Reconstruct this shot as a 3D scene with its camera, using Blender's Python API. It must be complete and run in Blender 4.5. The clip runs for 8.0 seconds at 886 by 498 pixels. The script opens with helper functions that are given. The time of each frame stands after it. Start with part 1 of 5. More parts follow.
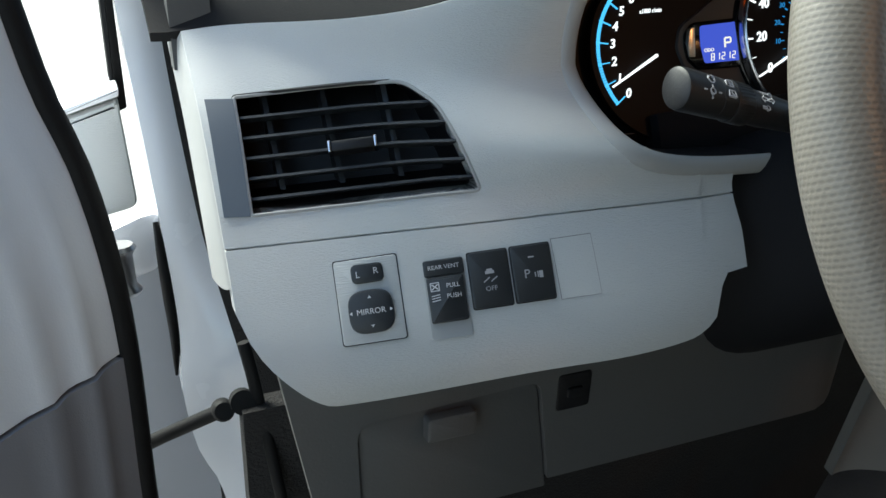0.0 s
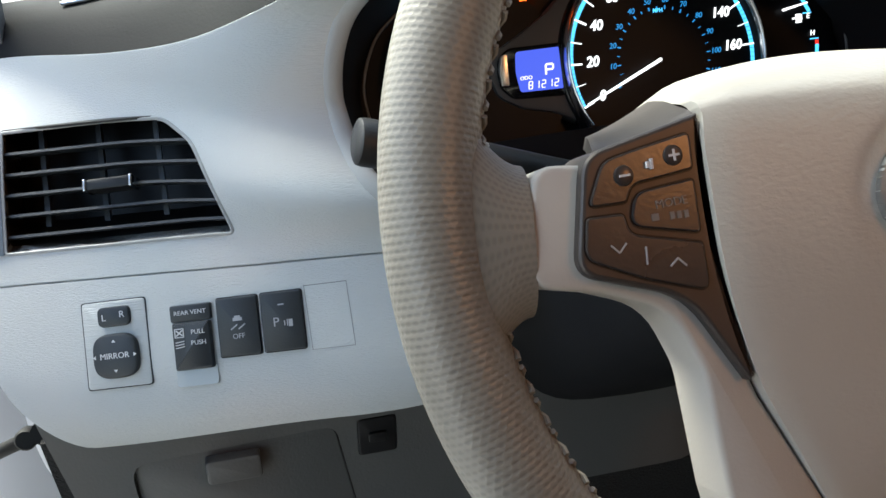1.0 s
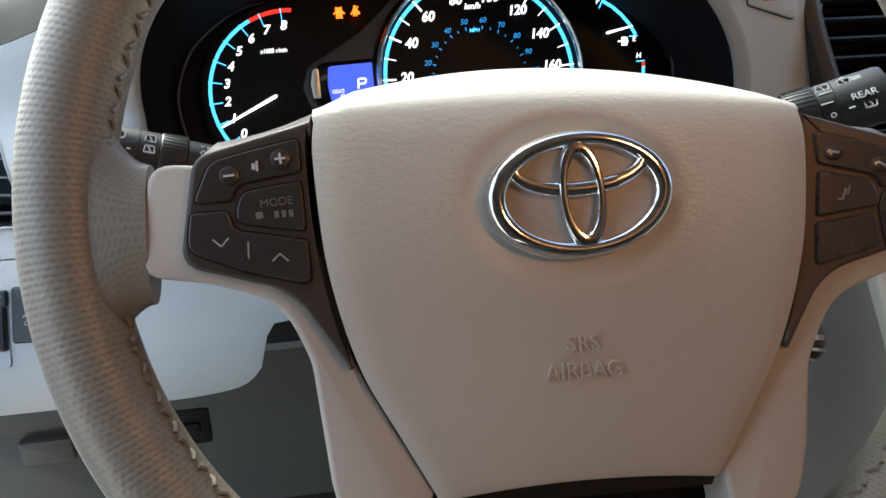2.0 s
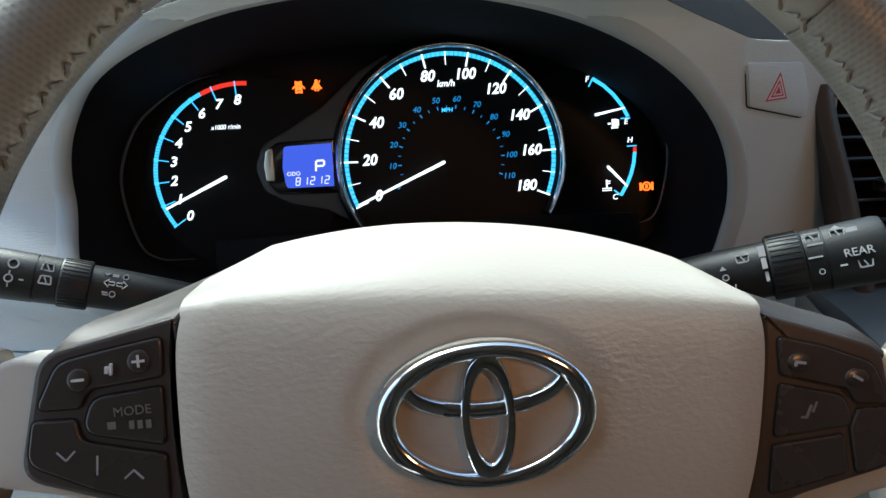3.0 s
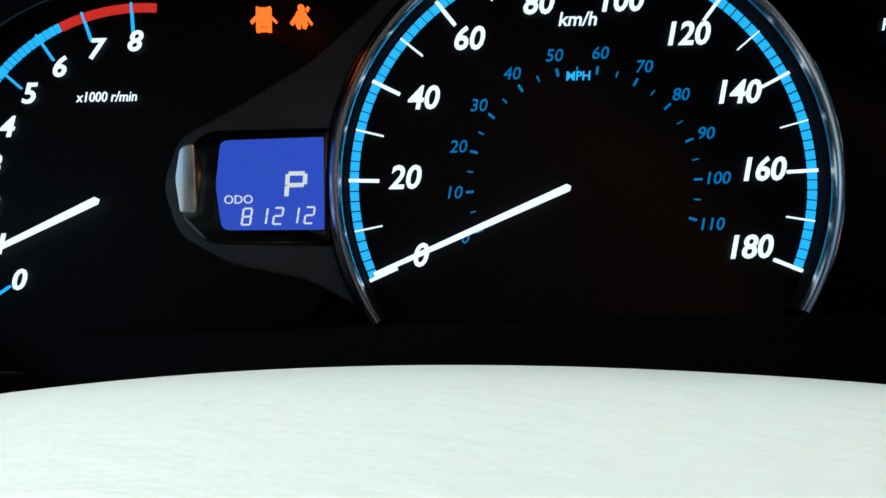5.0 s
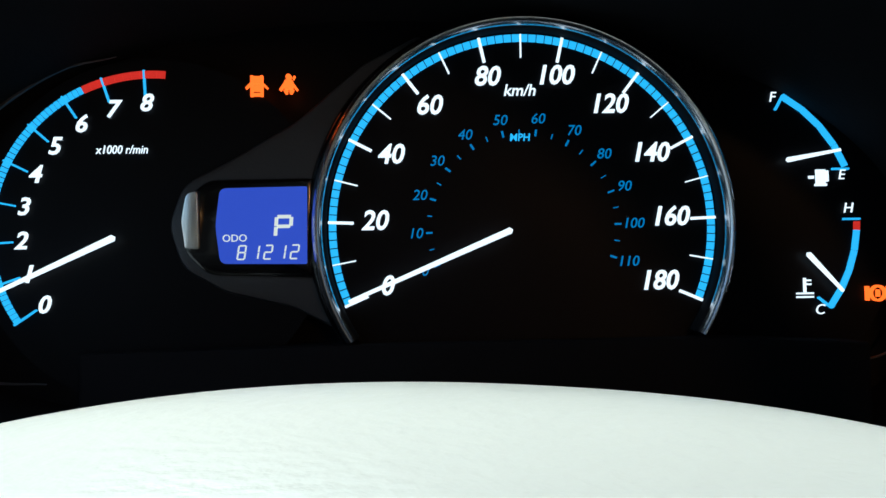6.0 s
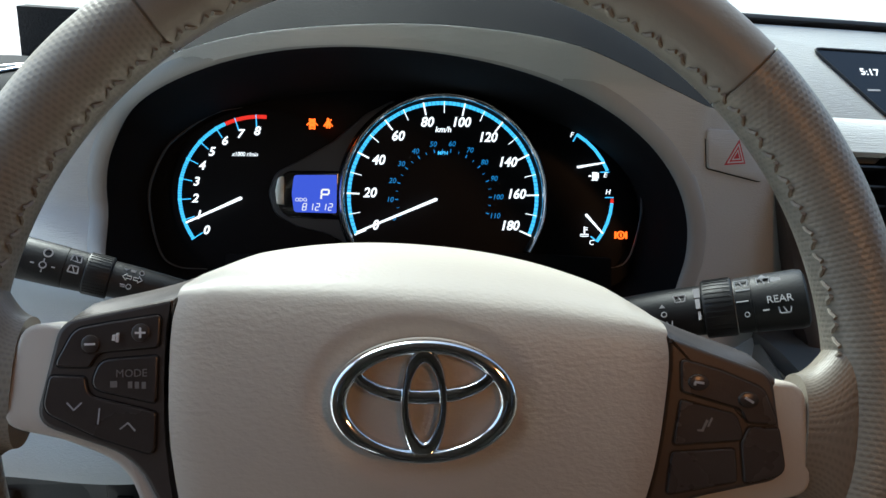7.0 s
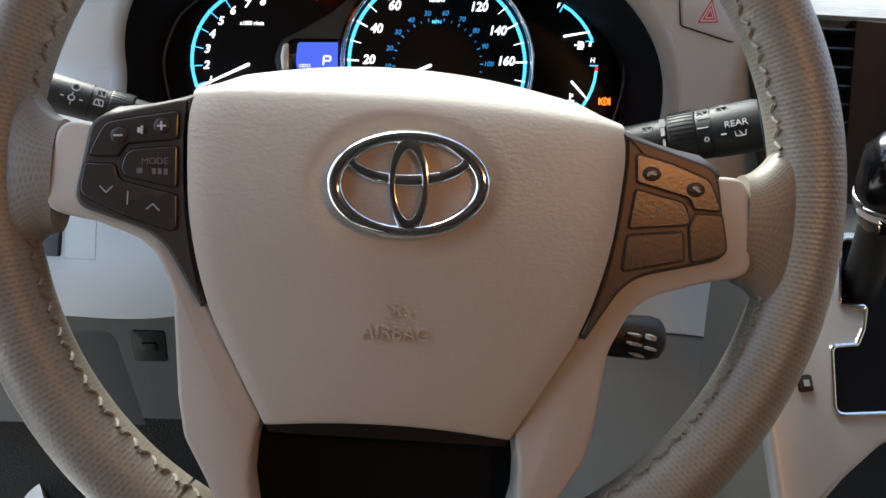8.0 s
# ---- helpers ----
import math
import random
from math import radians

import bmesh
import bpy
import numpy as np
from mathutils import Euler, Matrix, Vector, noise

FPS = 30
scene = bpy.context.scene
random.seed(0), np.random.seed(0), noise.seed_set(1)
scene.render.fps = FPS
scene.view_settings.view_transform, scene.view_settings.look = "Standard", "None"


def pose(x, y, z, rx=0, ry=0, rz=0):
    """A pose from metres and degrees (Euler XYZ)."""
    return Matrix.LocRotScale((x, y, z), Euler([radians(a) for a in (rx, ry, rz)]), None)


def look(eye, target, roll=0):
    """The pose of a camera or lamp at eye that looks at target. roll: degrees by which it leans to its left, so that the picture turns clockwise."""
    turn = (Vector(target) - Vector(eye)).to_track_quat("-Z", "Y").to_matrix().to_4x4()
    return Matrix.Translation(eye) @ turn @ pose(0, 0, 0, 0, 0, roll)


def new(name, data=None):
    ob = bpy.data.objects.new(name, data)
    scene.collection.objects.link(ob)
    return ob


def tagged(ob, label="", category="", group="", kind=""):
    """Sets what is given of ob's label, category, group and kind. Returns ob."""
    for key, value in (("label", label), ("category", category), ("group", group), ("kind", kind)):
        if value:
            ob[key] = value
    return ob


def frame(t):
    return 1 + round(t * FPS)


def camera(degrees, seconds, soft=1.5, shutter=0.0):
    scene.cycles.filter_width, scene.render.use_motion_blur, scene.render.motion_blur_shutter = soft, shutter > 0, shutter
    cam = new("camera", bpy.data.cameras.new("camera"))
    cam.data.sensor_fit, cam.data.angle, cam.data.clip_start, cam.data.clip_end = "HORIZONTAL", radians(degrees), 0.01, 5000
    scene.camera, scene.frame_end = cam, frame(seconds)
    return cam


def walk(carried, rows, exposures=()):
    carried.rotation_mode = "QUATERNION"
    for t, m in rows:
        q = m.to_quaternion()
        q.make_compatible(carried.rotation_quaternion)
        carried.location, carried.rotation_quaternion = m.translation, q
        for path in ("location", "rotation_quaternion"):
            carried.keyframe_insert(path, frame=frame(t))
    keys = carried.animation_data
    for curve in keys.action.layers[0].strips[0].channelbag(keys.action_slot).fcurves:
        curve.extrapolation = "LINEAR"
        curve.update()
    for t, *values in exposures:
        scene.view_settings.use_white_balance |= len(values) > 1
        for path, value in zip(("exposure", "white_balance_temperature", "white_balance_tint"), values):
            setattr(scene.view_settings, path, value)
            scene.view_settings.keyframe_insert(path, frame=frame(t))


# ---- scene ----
cam = camera(58.5, 8.0)
PATH = [
    (0, (-0.4405, -0.1650, 0.7878), (-0.0794, 0.6952, 0.4278), -0.82),
    (0.5, (-0.3219, -0.1631, 0.7817), (-0.0244, 0.7137, 0.4039), -3.34),
    (0.8, (-0.2854, -0.1805, 0.8022), (0.0025, 0.6955, 0.4153), -1.86),
    (1, (-0.2499, -0.1972, 0.8087), (0.0046, 0.6930, 0.4310), -2.08),
    (1.2, (-0.2260, -0.2132, 0.8125), (0.0217, 0.6856, 0.4506), -0.58),
    (1.5, (-0.1778, -0.2294, 0.8209), (0.0334, 0.6787, 0.4594), -1.29),
    (1.8, (-0.1402, -0.2473, 0.8072), (0.0810, 0.6620, 0.4547), -1.06),
    (2, (-0.1076, -0.2597, 0.8053), (0.0999, 0.6519, 0.4503), -1.13),
    (2.2, (-0.0851, -0.2545, 0.8036), (0.1259, 0.6553, 0.4463), -0.63),
    (3.3, (-0.0267, -0.1841, 0.8831), (0.1008, 0.7236, 0.4831), 1.02),
    (3.5, (-0.0156, -0.1790, 0.8835), (0.0978, 0.7309, 0.4846), 1.08),
    (3.7, (-0.0171, -0.1707, 0.8794), (0.1024, 0.7376, 0.4785), 1.82),
    (4, (-0.0008, -0.1005, 0.8432), (0.0854, 0.8196, 0.4609), 1.57),
    (4.2, (-0.0065, -0.0553, 0.8231), (0.0800, 0.8707, 0.4555), 1.47),
    (5.3, (-0.0091, 0.0681, 0.7645), (0.0326, 1.0317, 0.5003), 0.98),
    (5.5, (-0.0097, 0.0704, 0.7632), (0.0507, 1.0378, 0.5170), 1.22),
    (6, (-0.0099, 0.0127, 0.7930), (0.0821, 0.9664, 0.5067), 2.17),
    (6.5, (-0.0052, -0.0879, 0.8237), (0.1045, 0.8564, 0.5134), 3.13),
    (6.7, (-0.0071, -0.1402, 0.8462), (0.1024, 0.7954, 0.5104), 3.55),
    (7, (-0.0246, -0.2574, 0.8764), (0.0986, 0.6760, 0.5393), 4.22),
    (7.5, (-0.0353, -0.2981, 0.8496), (0.0935, 0.6268, 0.4918), 4.82),
    (8, (-0.0155, -0.3245, 0.8308), (0.0945, 0.5876, 0.4357), 3.82),
]
EXPOSURES = [(0.0, 1.34, 6300, -2), (0.5, 1.72, 6400, -1), (1.0, 1.98, 6450, 1), (1.5, 2.06, 6450, 2), (2.0, 2.14, 6300, 2), (3.5, 1.26, 5700, -5), (4.0, 0.96, 5600, -5), (5.4, 0.86, 5400, -7), (6.0, 0.95, 5450, -6), (6.5, 0.95, 5700, -4), (7.0, 1.45, 5950, -1), (8.0, 2.08, 6350, 4)]
walk(cam, [(t, look(eye, target, roll)) for t, eye, target, roll in PATH], EXPOSURES)

# ---- light ----
SUN_EL, SUN_ROT = radians(50), radians(-30)
world = bpy.data.worlds.new("sky")
scene.world = world
world.use_nodes = True
wn = world.node_tree.nodes
sky = wn.new("ShaderNodeTexSky")
sky.sky_type, sky.sun_disc, sky.sun_elevation, sky.sun_rotation = "NISHITA", False, SUN_EL, SUN_ROT
sky.air_density, sky.dust_density, sky.ozone_density = 1.0, 3.0, 1.0
world.node_tree.links.new(sky.outputs[0], wn["Background"].inputs[0])
wn["Background"].inputs[1].default_value = 0.15

sun_data = bpy.data.lights.new("sun", "SUN")
sun_data.energy, sun_data.angle, sun_data.color = 4.0, radians(35), (1.0, 0.97, 0.93)
sun = new("sun", sun_data)
sun.matrix_world = look((-1.1, 1.9, 3.32), (0, 0, 0.7))

# the dome lamp over the seats, a warm bulb
dome_data = bpy.data.lights.new("dome_lamp_bulb", "AREA")
dome_data.shape, dome_data.size, dome_data.size_y = "RECTANGLE", 0.12, 0.05
dome_data.energy, dome_data.color = 0.50, (1.0, 0.42, 0.15)
dome = new("dome_lamp_bulb", dome_data)
dome.matrix_world = look((0.42, -0.82, 1.255), (0.05, 0.0, 0.72))


# ---- materials ----
def material(name, color, rough=0.5, metal=0.0, grain=0.0, grain_scale=900.0, stretch=(1, 1, 1), vary=0.06, spec=0.5, bump_dist=0.0004, coat=0.0, blotch=18.0):
    m = bpy.data.materials.new(name)
    m.use_nodes = True
    nt = m.node_tree
    b = nt.nodes["Principled BSDF"]
    b.inputs["Roughness"].default_value = rough
    b.inputs["Metallic"].default_value = metal
    b.inputs["Specular IOR Level"].default_value = spec
    b.inputs["Coat Weight"].default_value = coat
    co = nt.nodes.new("ShaderNodeTexCoord")
    big = nt.nodes.new("ShaderNodeTexNoise")
    big.inputs["Scale"].default_value, big.inputs["Detail"].default_value = blotch, 5
    nt.links.new(co.outputs["Object"], big.inputs["Vector"])
    ramp = nt.nodes.new("ShaderNodeMapRange")
    ramp.inputs["To Min"].default_value, ramp.inputs["To Max"].default_value = 1 - vary, 1 + vary
    nt.links.new(big.outputs["Fac"], ramp.inputs["Value"])
    mix = nt.nodes.new("ShaderNodeVectorMath")
    mix.operation = "SCALE"
    mix.inputs[0].default_value = color
    nt.links.new(ramp.outputs[0], mix.inputs["Scale"])
    nt.links.new(mix.outputs[0], b.inputs["Base Color"])
    rr = nt.nodes.new("ShaderNodeMapRange")
    rr.inputs["To Min"].default_value, rr.inputs["To Max"].default_value = max(0.02, rough - 0.08), min(1, rough + 0.08)
    nt.links.new(big.outputs["Fac"], rr.inputs["Value"])
    nt.links.new(rr.outputs[0], b.inputs["Roughness"])
    if grain:
        mp = nt.nodes.new("ShaderNodeMapping")
        mp.inputs["Scale"].default_value = stretch
        nt.links.new(co.outputs["Object"], mp.inputs["Vector"])
        fine = nt.nodes.new("ShaderNodeTexNoise")
        fine.inputs["Scale"].default_value, fine.inputs["Detail"].default_value = grain_scale, 3
        nt.links.new(mp.outputs[0], fine.inputs["Vector"])
        bump = nt.nodes.new("ShaderNodeBump")
        bump.inputs["Strength"].default_value, bump.inputs["Distance"].default_value = grain, bump_dist
        nt.links.new(fine.outputs["Fac"], bump.inputs["Height"])
        nt.links.new(bump.outputs[0], b.inputs["Normal"])
    return m


def glowing(name, color, strength):
    m = bpy.data.materials.new(name)
    m.use_nodes = True
    b = m.node_tree.nodes["Principled BSDF"]
    b.inputs["Base Color"].default_value = (*[c * 0.3 for c in color], 1)
    b.inputs["Emission Color"].default_value = (*color, 1)
    b.inputs["Emission Strength"].default_value = strength
    return m


def tinted_glass(name, color):
    m = bpy.data.materials.new(name)
    m.use_nodes = True
    nt = m.node_tree
    out = nt.nodes["Material Output"]
    nt.nodes.remove(nt.nodes["Principled BSDF"])
    clear, gloss = nt.nodes.new("ShaderNodeBsdfTransparent"), nt.nodes.new("ShaderNodeBsdfGlossy")
    clear.inputs["Color"].default_value = (*color, 1)
    gloss.inputs["Roughness"].default_value = 0.02
    mix = nt.nodes.new("ShaderNodeMixShader")
    mix.inputs[0].default_value = 0.05
    nt.links.new(clear.outputs[0], mix.inputs[1])
    nt.links.new(gloss.outputs[0], mix.inputs[2])
    nt.links.new(mix.outputs[0], out.inputs["Surface"])
    return m


def perforated_leather(name, color):
    """Leather with rows of small holes; its UV map is in metres."""
    m = material(name, color, 0.36, grain=0.25, grain_scale=700, vary=0.09)
    nt = m.node_tree
    b = nt.nodes["Principled BSDF"]
    uv = nt.nodes.new("ShaderNodeTexCoord")
    sep = nt.nodes.new("ShaderNodeSeparateXYZ")
    nt.links.new(uv.outputs["UV"], sep.inputs[0])

    def mth(op, a, c=None):
        n = nt.nodes.new("ShaderNodeMath")
        n.operation = op
        for slot, v in enumerate((a, c)):
            if v is None:
                continue
            if isinstance(v, (int, float)):
                n.inputs[slot].default_value = v
            else:
                nt.links.new(v, n.inputs[slot])
        return n.outputs[0]
    pitch_u, pitch_v = 0.0025, 0.0031
    row = mth("DIVIDE", sep.outputs[0], pitch_u)
    odd = mth("MULTIPLY", mth("MODULO", mth("FLOOR", row), 2), 0.5)
    fu = mth("SUBTRACT", mth("FRACT", row), 0.5)
    fv = mth("SUBTRACT", mth("FRACT", mth("ADD", mth("DIVIDE", sep.outputs[1], pitch_v), odd)), 0.5)
    d = mth("SQRT", mth("ADD", mth("POWER", mth("MULTIPLY", fu, 1.05), 2), mth("POWER", mth("MULTIPLY", fv, 0.72), 2)))
    hole = nt.nodes.new("ShaderNodeMapRange")
    hole.interpolation_type = "SMOOTHSTEP"
    for k, v in (("From Min", 0.08), ("From Max", 0.46), ("To Min", 0.0), ("To Max", 1.0)):
        hole.inputs[k].default_value = v
    nt.links.new(d, hole.inputs["Value"])
    src = b.inputs["Base Color"].links[0].from_socket
    tone = nt.nodes.new("ShaderNodeMapRange")
    tone.inputs["To Min"].default_value, tone.inputs["To Max"].default_value = 0.82, 1.0
    nt.links.new(hole.outputs[0], tone.inputs["Value"])
    mul = nt.nodes.new("ShaderNodeVectorMath")
    mul.operation = "SCALE"
    nt.links.new(src, mul.inputs[0])
    nt.links.new(tone.outputs[0], mul.inputs["Scale"])
    nt.links.new(mul.outputs[0], b.inputs["Base Color"])
    bump = nt.nodes.new("ShaderNodeBump")
    bump.inputs["Strength"].default_value, bump.inputs["Distance"].default_value = 0.22, 0.0005
    nt.links.new(hole.outputs[0], bump.inputs["Height"])
    nt.links.new(b.inputs["Normal"].links[0].from_socket, bump.inputs["Normal"])
    nt.links.new(bump.outputs[0], b.inputs["Normal"])
    return m


M_DASH = material("grey_dash_plastic", (0.52, 0.535, 0.53), 0.45, grain=0.8, grain_scale=1700, stretch=(0.06, 0.8, 1.0), vary=0.04, bump_dist=0.0006)
# smooth dash grey, darkened: shade on lip and dash end is in the colour
M_LIP = material("smooth_shaded_grey_plastic", (0.35, 0.356, 0.35), 0.5, grain=0.2, grain_scale=900, vary=0.03)
# lower plastic, darkened: the shade under the dashboard is in the colour
M_DASH_LOW = material("shaded_lower_plastic", (0.085, 0.085, 0.083), 0.55, grain=0.4, grain_scale=500, vary=0.05)
# the same plastic in a lighter copy, for the better lit knee side
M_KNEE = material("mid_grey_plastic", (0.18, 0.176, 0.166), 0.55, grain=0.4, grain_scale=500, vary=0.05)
M_DASH_TOP = material("dark_dash_top", (0.018, 0.018, 0.019), 0.75, grain=0.4, grain_scale=600, spec=0.06)
M_BLACK = material("black_plastic", (0.011, 0.011, 0.012), 0.45, grain=0.25, grain_scale=800, spec=0.35)
M_GLOSS = material("gloss_black", (0.006, 0.006, 0.007), 0.12)
M_SWITCH = material("switch_plastic", (0.022, 0.025, 0.028), 0.42, grain=0.3, grain_scale=900)
M_HOOD = material("matt_black_shroud", (0.010, 0.0105, 0.012), 0.8, grain=0.3, grain_scale=700, spec=0.10)
M_DIAL = material("black_dial", (0.0042, 0.0045, 0.0060), 0.45, spec=0.12)
M_POD = material("dark_grey_pod", (0.040, 0.039, 0.040), 0.5, grain=0.2)
M_CHROME = material("chrome", (0.78, 0.79, 0.81), 0.06, metal=1.0, vary=0.02)
M_RING = material("dark_chrome", (0.66, 0.66, 0.67), 0.24, metal=1.0, vary=0.03)
M_POLISH = material("polished_pale_metal", (0.90, 0.91, 0.90), 0.30, metal=1.0, vary=0.02)
M_BEZEL = material("dark_satin_line", (0.10, 0.10, 0.105), 0.4, metal=0.5)
M_SATIN = material("satin_chrome", (0.55, 0.55, 0.56), 0.28, metal=1.0, vary=0.03)
M_PAD = material("cream_pad_skin", (0.52, 0.48, 0.42), 0.42, grain=0.5, grain_scale=480, stretch=(0.75, 1.2, 1.2), vary=0.03, bump_dist=0.00045)
M_SPOKE = material("cream_spoke_plastic", (0.52, 0.475, 0.42), 0.5, grain=0.2, grain_scale=700, vary=0.04)
M_LEATHER = material("cream_leather", (0.25, 0.226, 0.190), 0.42, grain=0.5, grain_scale=420, vary=0.08)
M_PERF = perforated_leather("perforated_cream_leather", (0.250, 0.226, 0.188))
M_STITCH = material("thread", (0.25, 0.225, 0.188), 0.7)
M_CAP = material("dark_blue_grey_plastic", (0.085, 0.10, 0.12), 0.4, grain=0.3)
M_BROWN = material("dark_bronze_trim", (0.080, 0.068, 0.062), 0.44, metal=0.5, grain=0.15, grain_scale=600)
M_BUTTON = material("bronze_button", (0.064, 0.054, 0.050), 0.28, metal=0.35, grain=0.15, grain_scale=600)
M_PRINT = material("pale_print", (0.62, 0.62, 0.63), 0.5)
M_PRINT_DIM = material("grey_print", (0.36, 0.36, 0.38), 0.5)
M_PRINT_FAINT = material("faint_print", (0.17, 0.16, 0.155), 0.5)
M_RED_PRINT = material("red_print", (0.55, 0.03, 0.05), 0.5)
M_BODY = material("white_car_paint", (0.78, 0.79, 0.82), 0.25, coat=0.5, vary=0.02)
M_DOOR = material("blue_grey_door_trim", (0.70, 0.735, 0.77), 0.5, grain=0.3)
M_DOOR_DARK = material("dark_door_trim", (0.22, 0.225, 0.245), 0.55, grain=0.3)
M_RUBBER = material("black_rubber", (0.008, 0.008, 0.008), 0.65, grain=0.2, spec=0.2)
M_CABIN = material("beige_cabin_cloth", (0.18, 0.164, 0.142), 0.9, grain=0.5, grain_scale=300)
M_SILVER = material("silver_grey_plate", (0.40, 0.41, 0.41), 0.36, metal=0.25, grain=0.08, grain_scale=900, vary=0.04)
M_CARPET = material("dark_carpet", (0.016, 0.015, 0.0145), 0.95, grain=1.0, grain_scale=400, bump_dist=0.002)
M_GROUND = material("pale_concrete", (0.32, 0.31, 0.295), 0.9, grain=0.6, grain_scale=20, bump_dist=0.004, blotch=1.5, vary=0.15)
M_PANE = tinted_glass("tinted_glass", (0.92, 0.935, 0.925))
M_STEEL = material("bare_steel", (0.35, 0.35, 0.36), 0.35, metal=1.0)
G_BLUE = glowing("blue_dial_light", (0.09, 0.50, 0.95), 0.50)
G_BLUE_DIM = glowing("dim_blue_dial_light", (0.04, 0.33, 0.80), 0.258)
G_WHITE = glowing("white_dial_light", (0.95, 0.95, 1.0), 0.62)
G_RED = glowing("red_dial_light", (0.85, 0.03, 0.02), 0.375)
G_AMBER = glowing("amber_warning_light", (1.0, 0.115, 0.010), 1.0)
G_LCD = glowing("blue_display_light", (0.055, 0.10, 0.66), 0.36)
G_LCD_TEXT = glowing("white_display_light", (1.0, 0.92, 0.80), 0.396)


# ---- building helpers ----
def finish(name, bm, mat, parent=None, label="", smooth=40.0):
    bmesh.ops.recalc_face_normals(bm, faces=bm.faces)
    for e in bm.edges:
        e.smooth = len(e.link_faces) == 2 and e.calc_face_angle(0) < radians(smooth)
    for f in bm.faces:
        f.smooth = True
    me = bpy.data.meshes.new(name)
    bm.to_mesh(me)
    bm.free()
    for one in mat if isinstance(mat, (list, tuple)) else [mat]:
        me.materials.append(one)
    ob = new(name, me)
    if parent is not None:
        ob.parent = parent
    if label:
        ob["label"] = label
    return ob


def part(name, bm, mat, parent, label="", smooth=40.0):
    return finish(name, bm, mat, parent, label, smooth)


def thing(name, label, category, m=None, group="", kind=""):
    ob = new(name)
    ob.empty_display_size = 0.02
    if m is not None:
        ob.matrix_world = m
    return tagged(ob, label, category, group, kind)


def axes_at(origin, right, up):
    r, u = Vector(right).normalized(), Vector(up)
    n = r.cross(u).normalized()
    u = n.cross(r)
    m = Matrix((r, u, n)).transposed().to_4x4()
    m.translation = origin
    return m


def prism(points, n0, n1, bevel=0.0, bm=None, seg=2):
    """An outline in x, y drawn out from n0 to n1, its upper edge rounded."""
    bm = bm or bmesh.new()
    rings = []
    inner = offset_loop(points, -bevel) if bevel else points
    steps = [(points, n0)]
    if bevel:
        for k in range(seg + 1):
            a = k / seg * math.pi / 2
            loop = [(p[0] + (q[0] - p[0]) * (1 - math.cos(a)), p[1] + (q[1] - p[1]) * (1 - math.cos(a))) for p, q in zip(points, inner)]
            steps.append((loop, n1 - bevel + bevel * math.sin(a) if n1 > n0 else n1 + bevel - bevel * math.sin(a)))
    else:
        steps.append((points, n1))
    for loop, z in steps:
        rings.append([bm.verts.new((x, y, z)) for x, y in loop])
    for a, b in zip(rings, rings[1:]):
        for i in range(len(a)):
            bm.faces.new((a[i], a[(i + 1) % len(a)], b[(i + 1) % len(a)], b[i]))
    bm.faces.new(rings[-1])
    bm.faces.new(rings[0][::-1])
    return bm


def offset_loop(points, d):
    """The closed loop moved outwards by d (inwards where it is negative)."""
    pts = [Vector(p) for p in points]
    area = sum(a.x * b.y - a.y * b.x for a, b in zip(pts, pts[1:] + pts[:1]))
    s = 1 if area > 0 else -1
    out = []
    for i, p in enumerate(pts):
        a, b = (p - pts[i - 1]), (pts[(i + 1) % len(pts)] - p)
        if a.length < 1e-9 or b.length < 1e-9:
            out.append((p.x, p.y))
            continue
        na, nb = Vector((a.y, -a.x)).normalized() * s, Vector((b.y, -b.x)).normalized() * s
        n = na + nb
        n = n.normalized() if n.length > 1e-6 else na
        k = max(0.5, n.dot(na))
        out.append((p.x + n.x * d / k, p.y + n.y * d / k))
    return out


def rounded(corners, radius, seg=4):
    """The polygon with its corners rounded; radius: one, or one a corner."""
    pts = [Vector(c) for c in corners]
    out = []
    for i, p in enumerate(pts):
        r = radius[i] if isinstance(radius, (list, tuple)) else radius
        if r <= 0:
            out.append((p.x, p.y))
            continue
        a, b = pts[i - 1] - p, pts[(i + 1) % len(pts)] - p
        ang = a.angle(b)
        t = min(r / math.tan(ang / 2), 0.48 * a.length, 0.48 * b.length)
        p0, p1 = p + a.normalized() * t, p + b.normalized() * t
        for k in range(seg + 1):
            s = k / seg
            q = (1 - s) ** 2 * p0 + 2 * s * (1 - s) * p + s * s * p1
            out.append((q.x, q.y))
    return out


def box(w, h):
    return [(-w / 2, -h / 2), (w / 2, -h / 2), (w / 2, h / 2), (-w / 2, h / 2)]


def moved(points, x, y):
    return [(p[0] + x, p[1] + y) for p in points]


def superoval(cx, cy, a, b, p=2.0, n=96):
    out = []
    for k in range(n):
        t = 2 * math.pi * k / n
        c, s = math.cos(t), math.sin(t)
        out.append((cx + a * math.copysign(abs(c) ** (2 / p), c), cy + b * math.copysign(abs(s) ** (2 / p), s)))
    return out


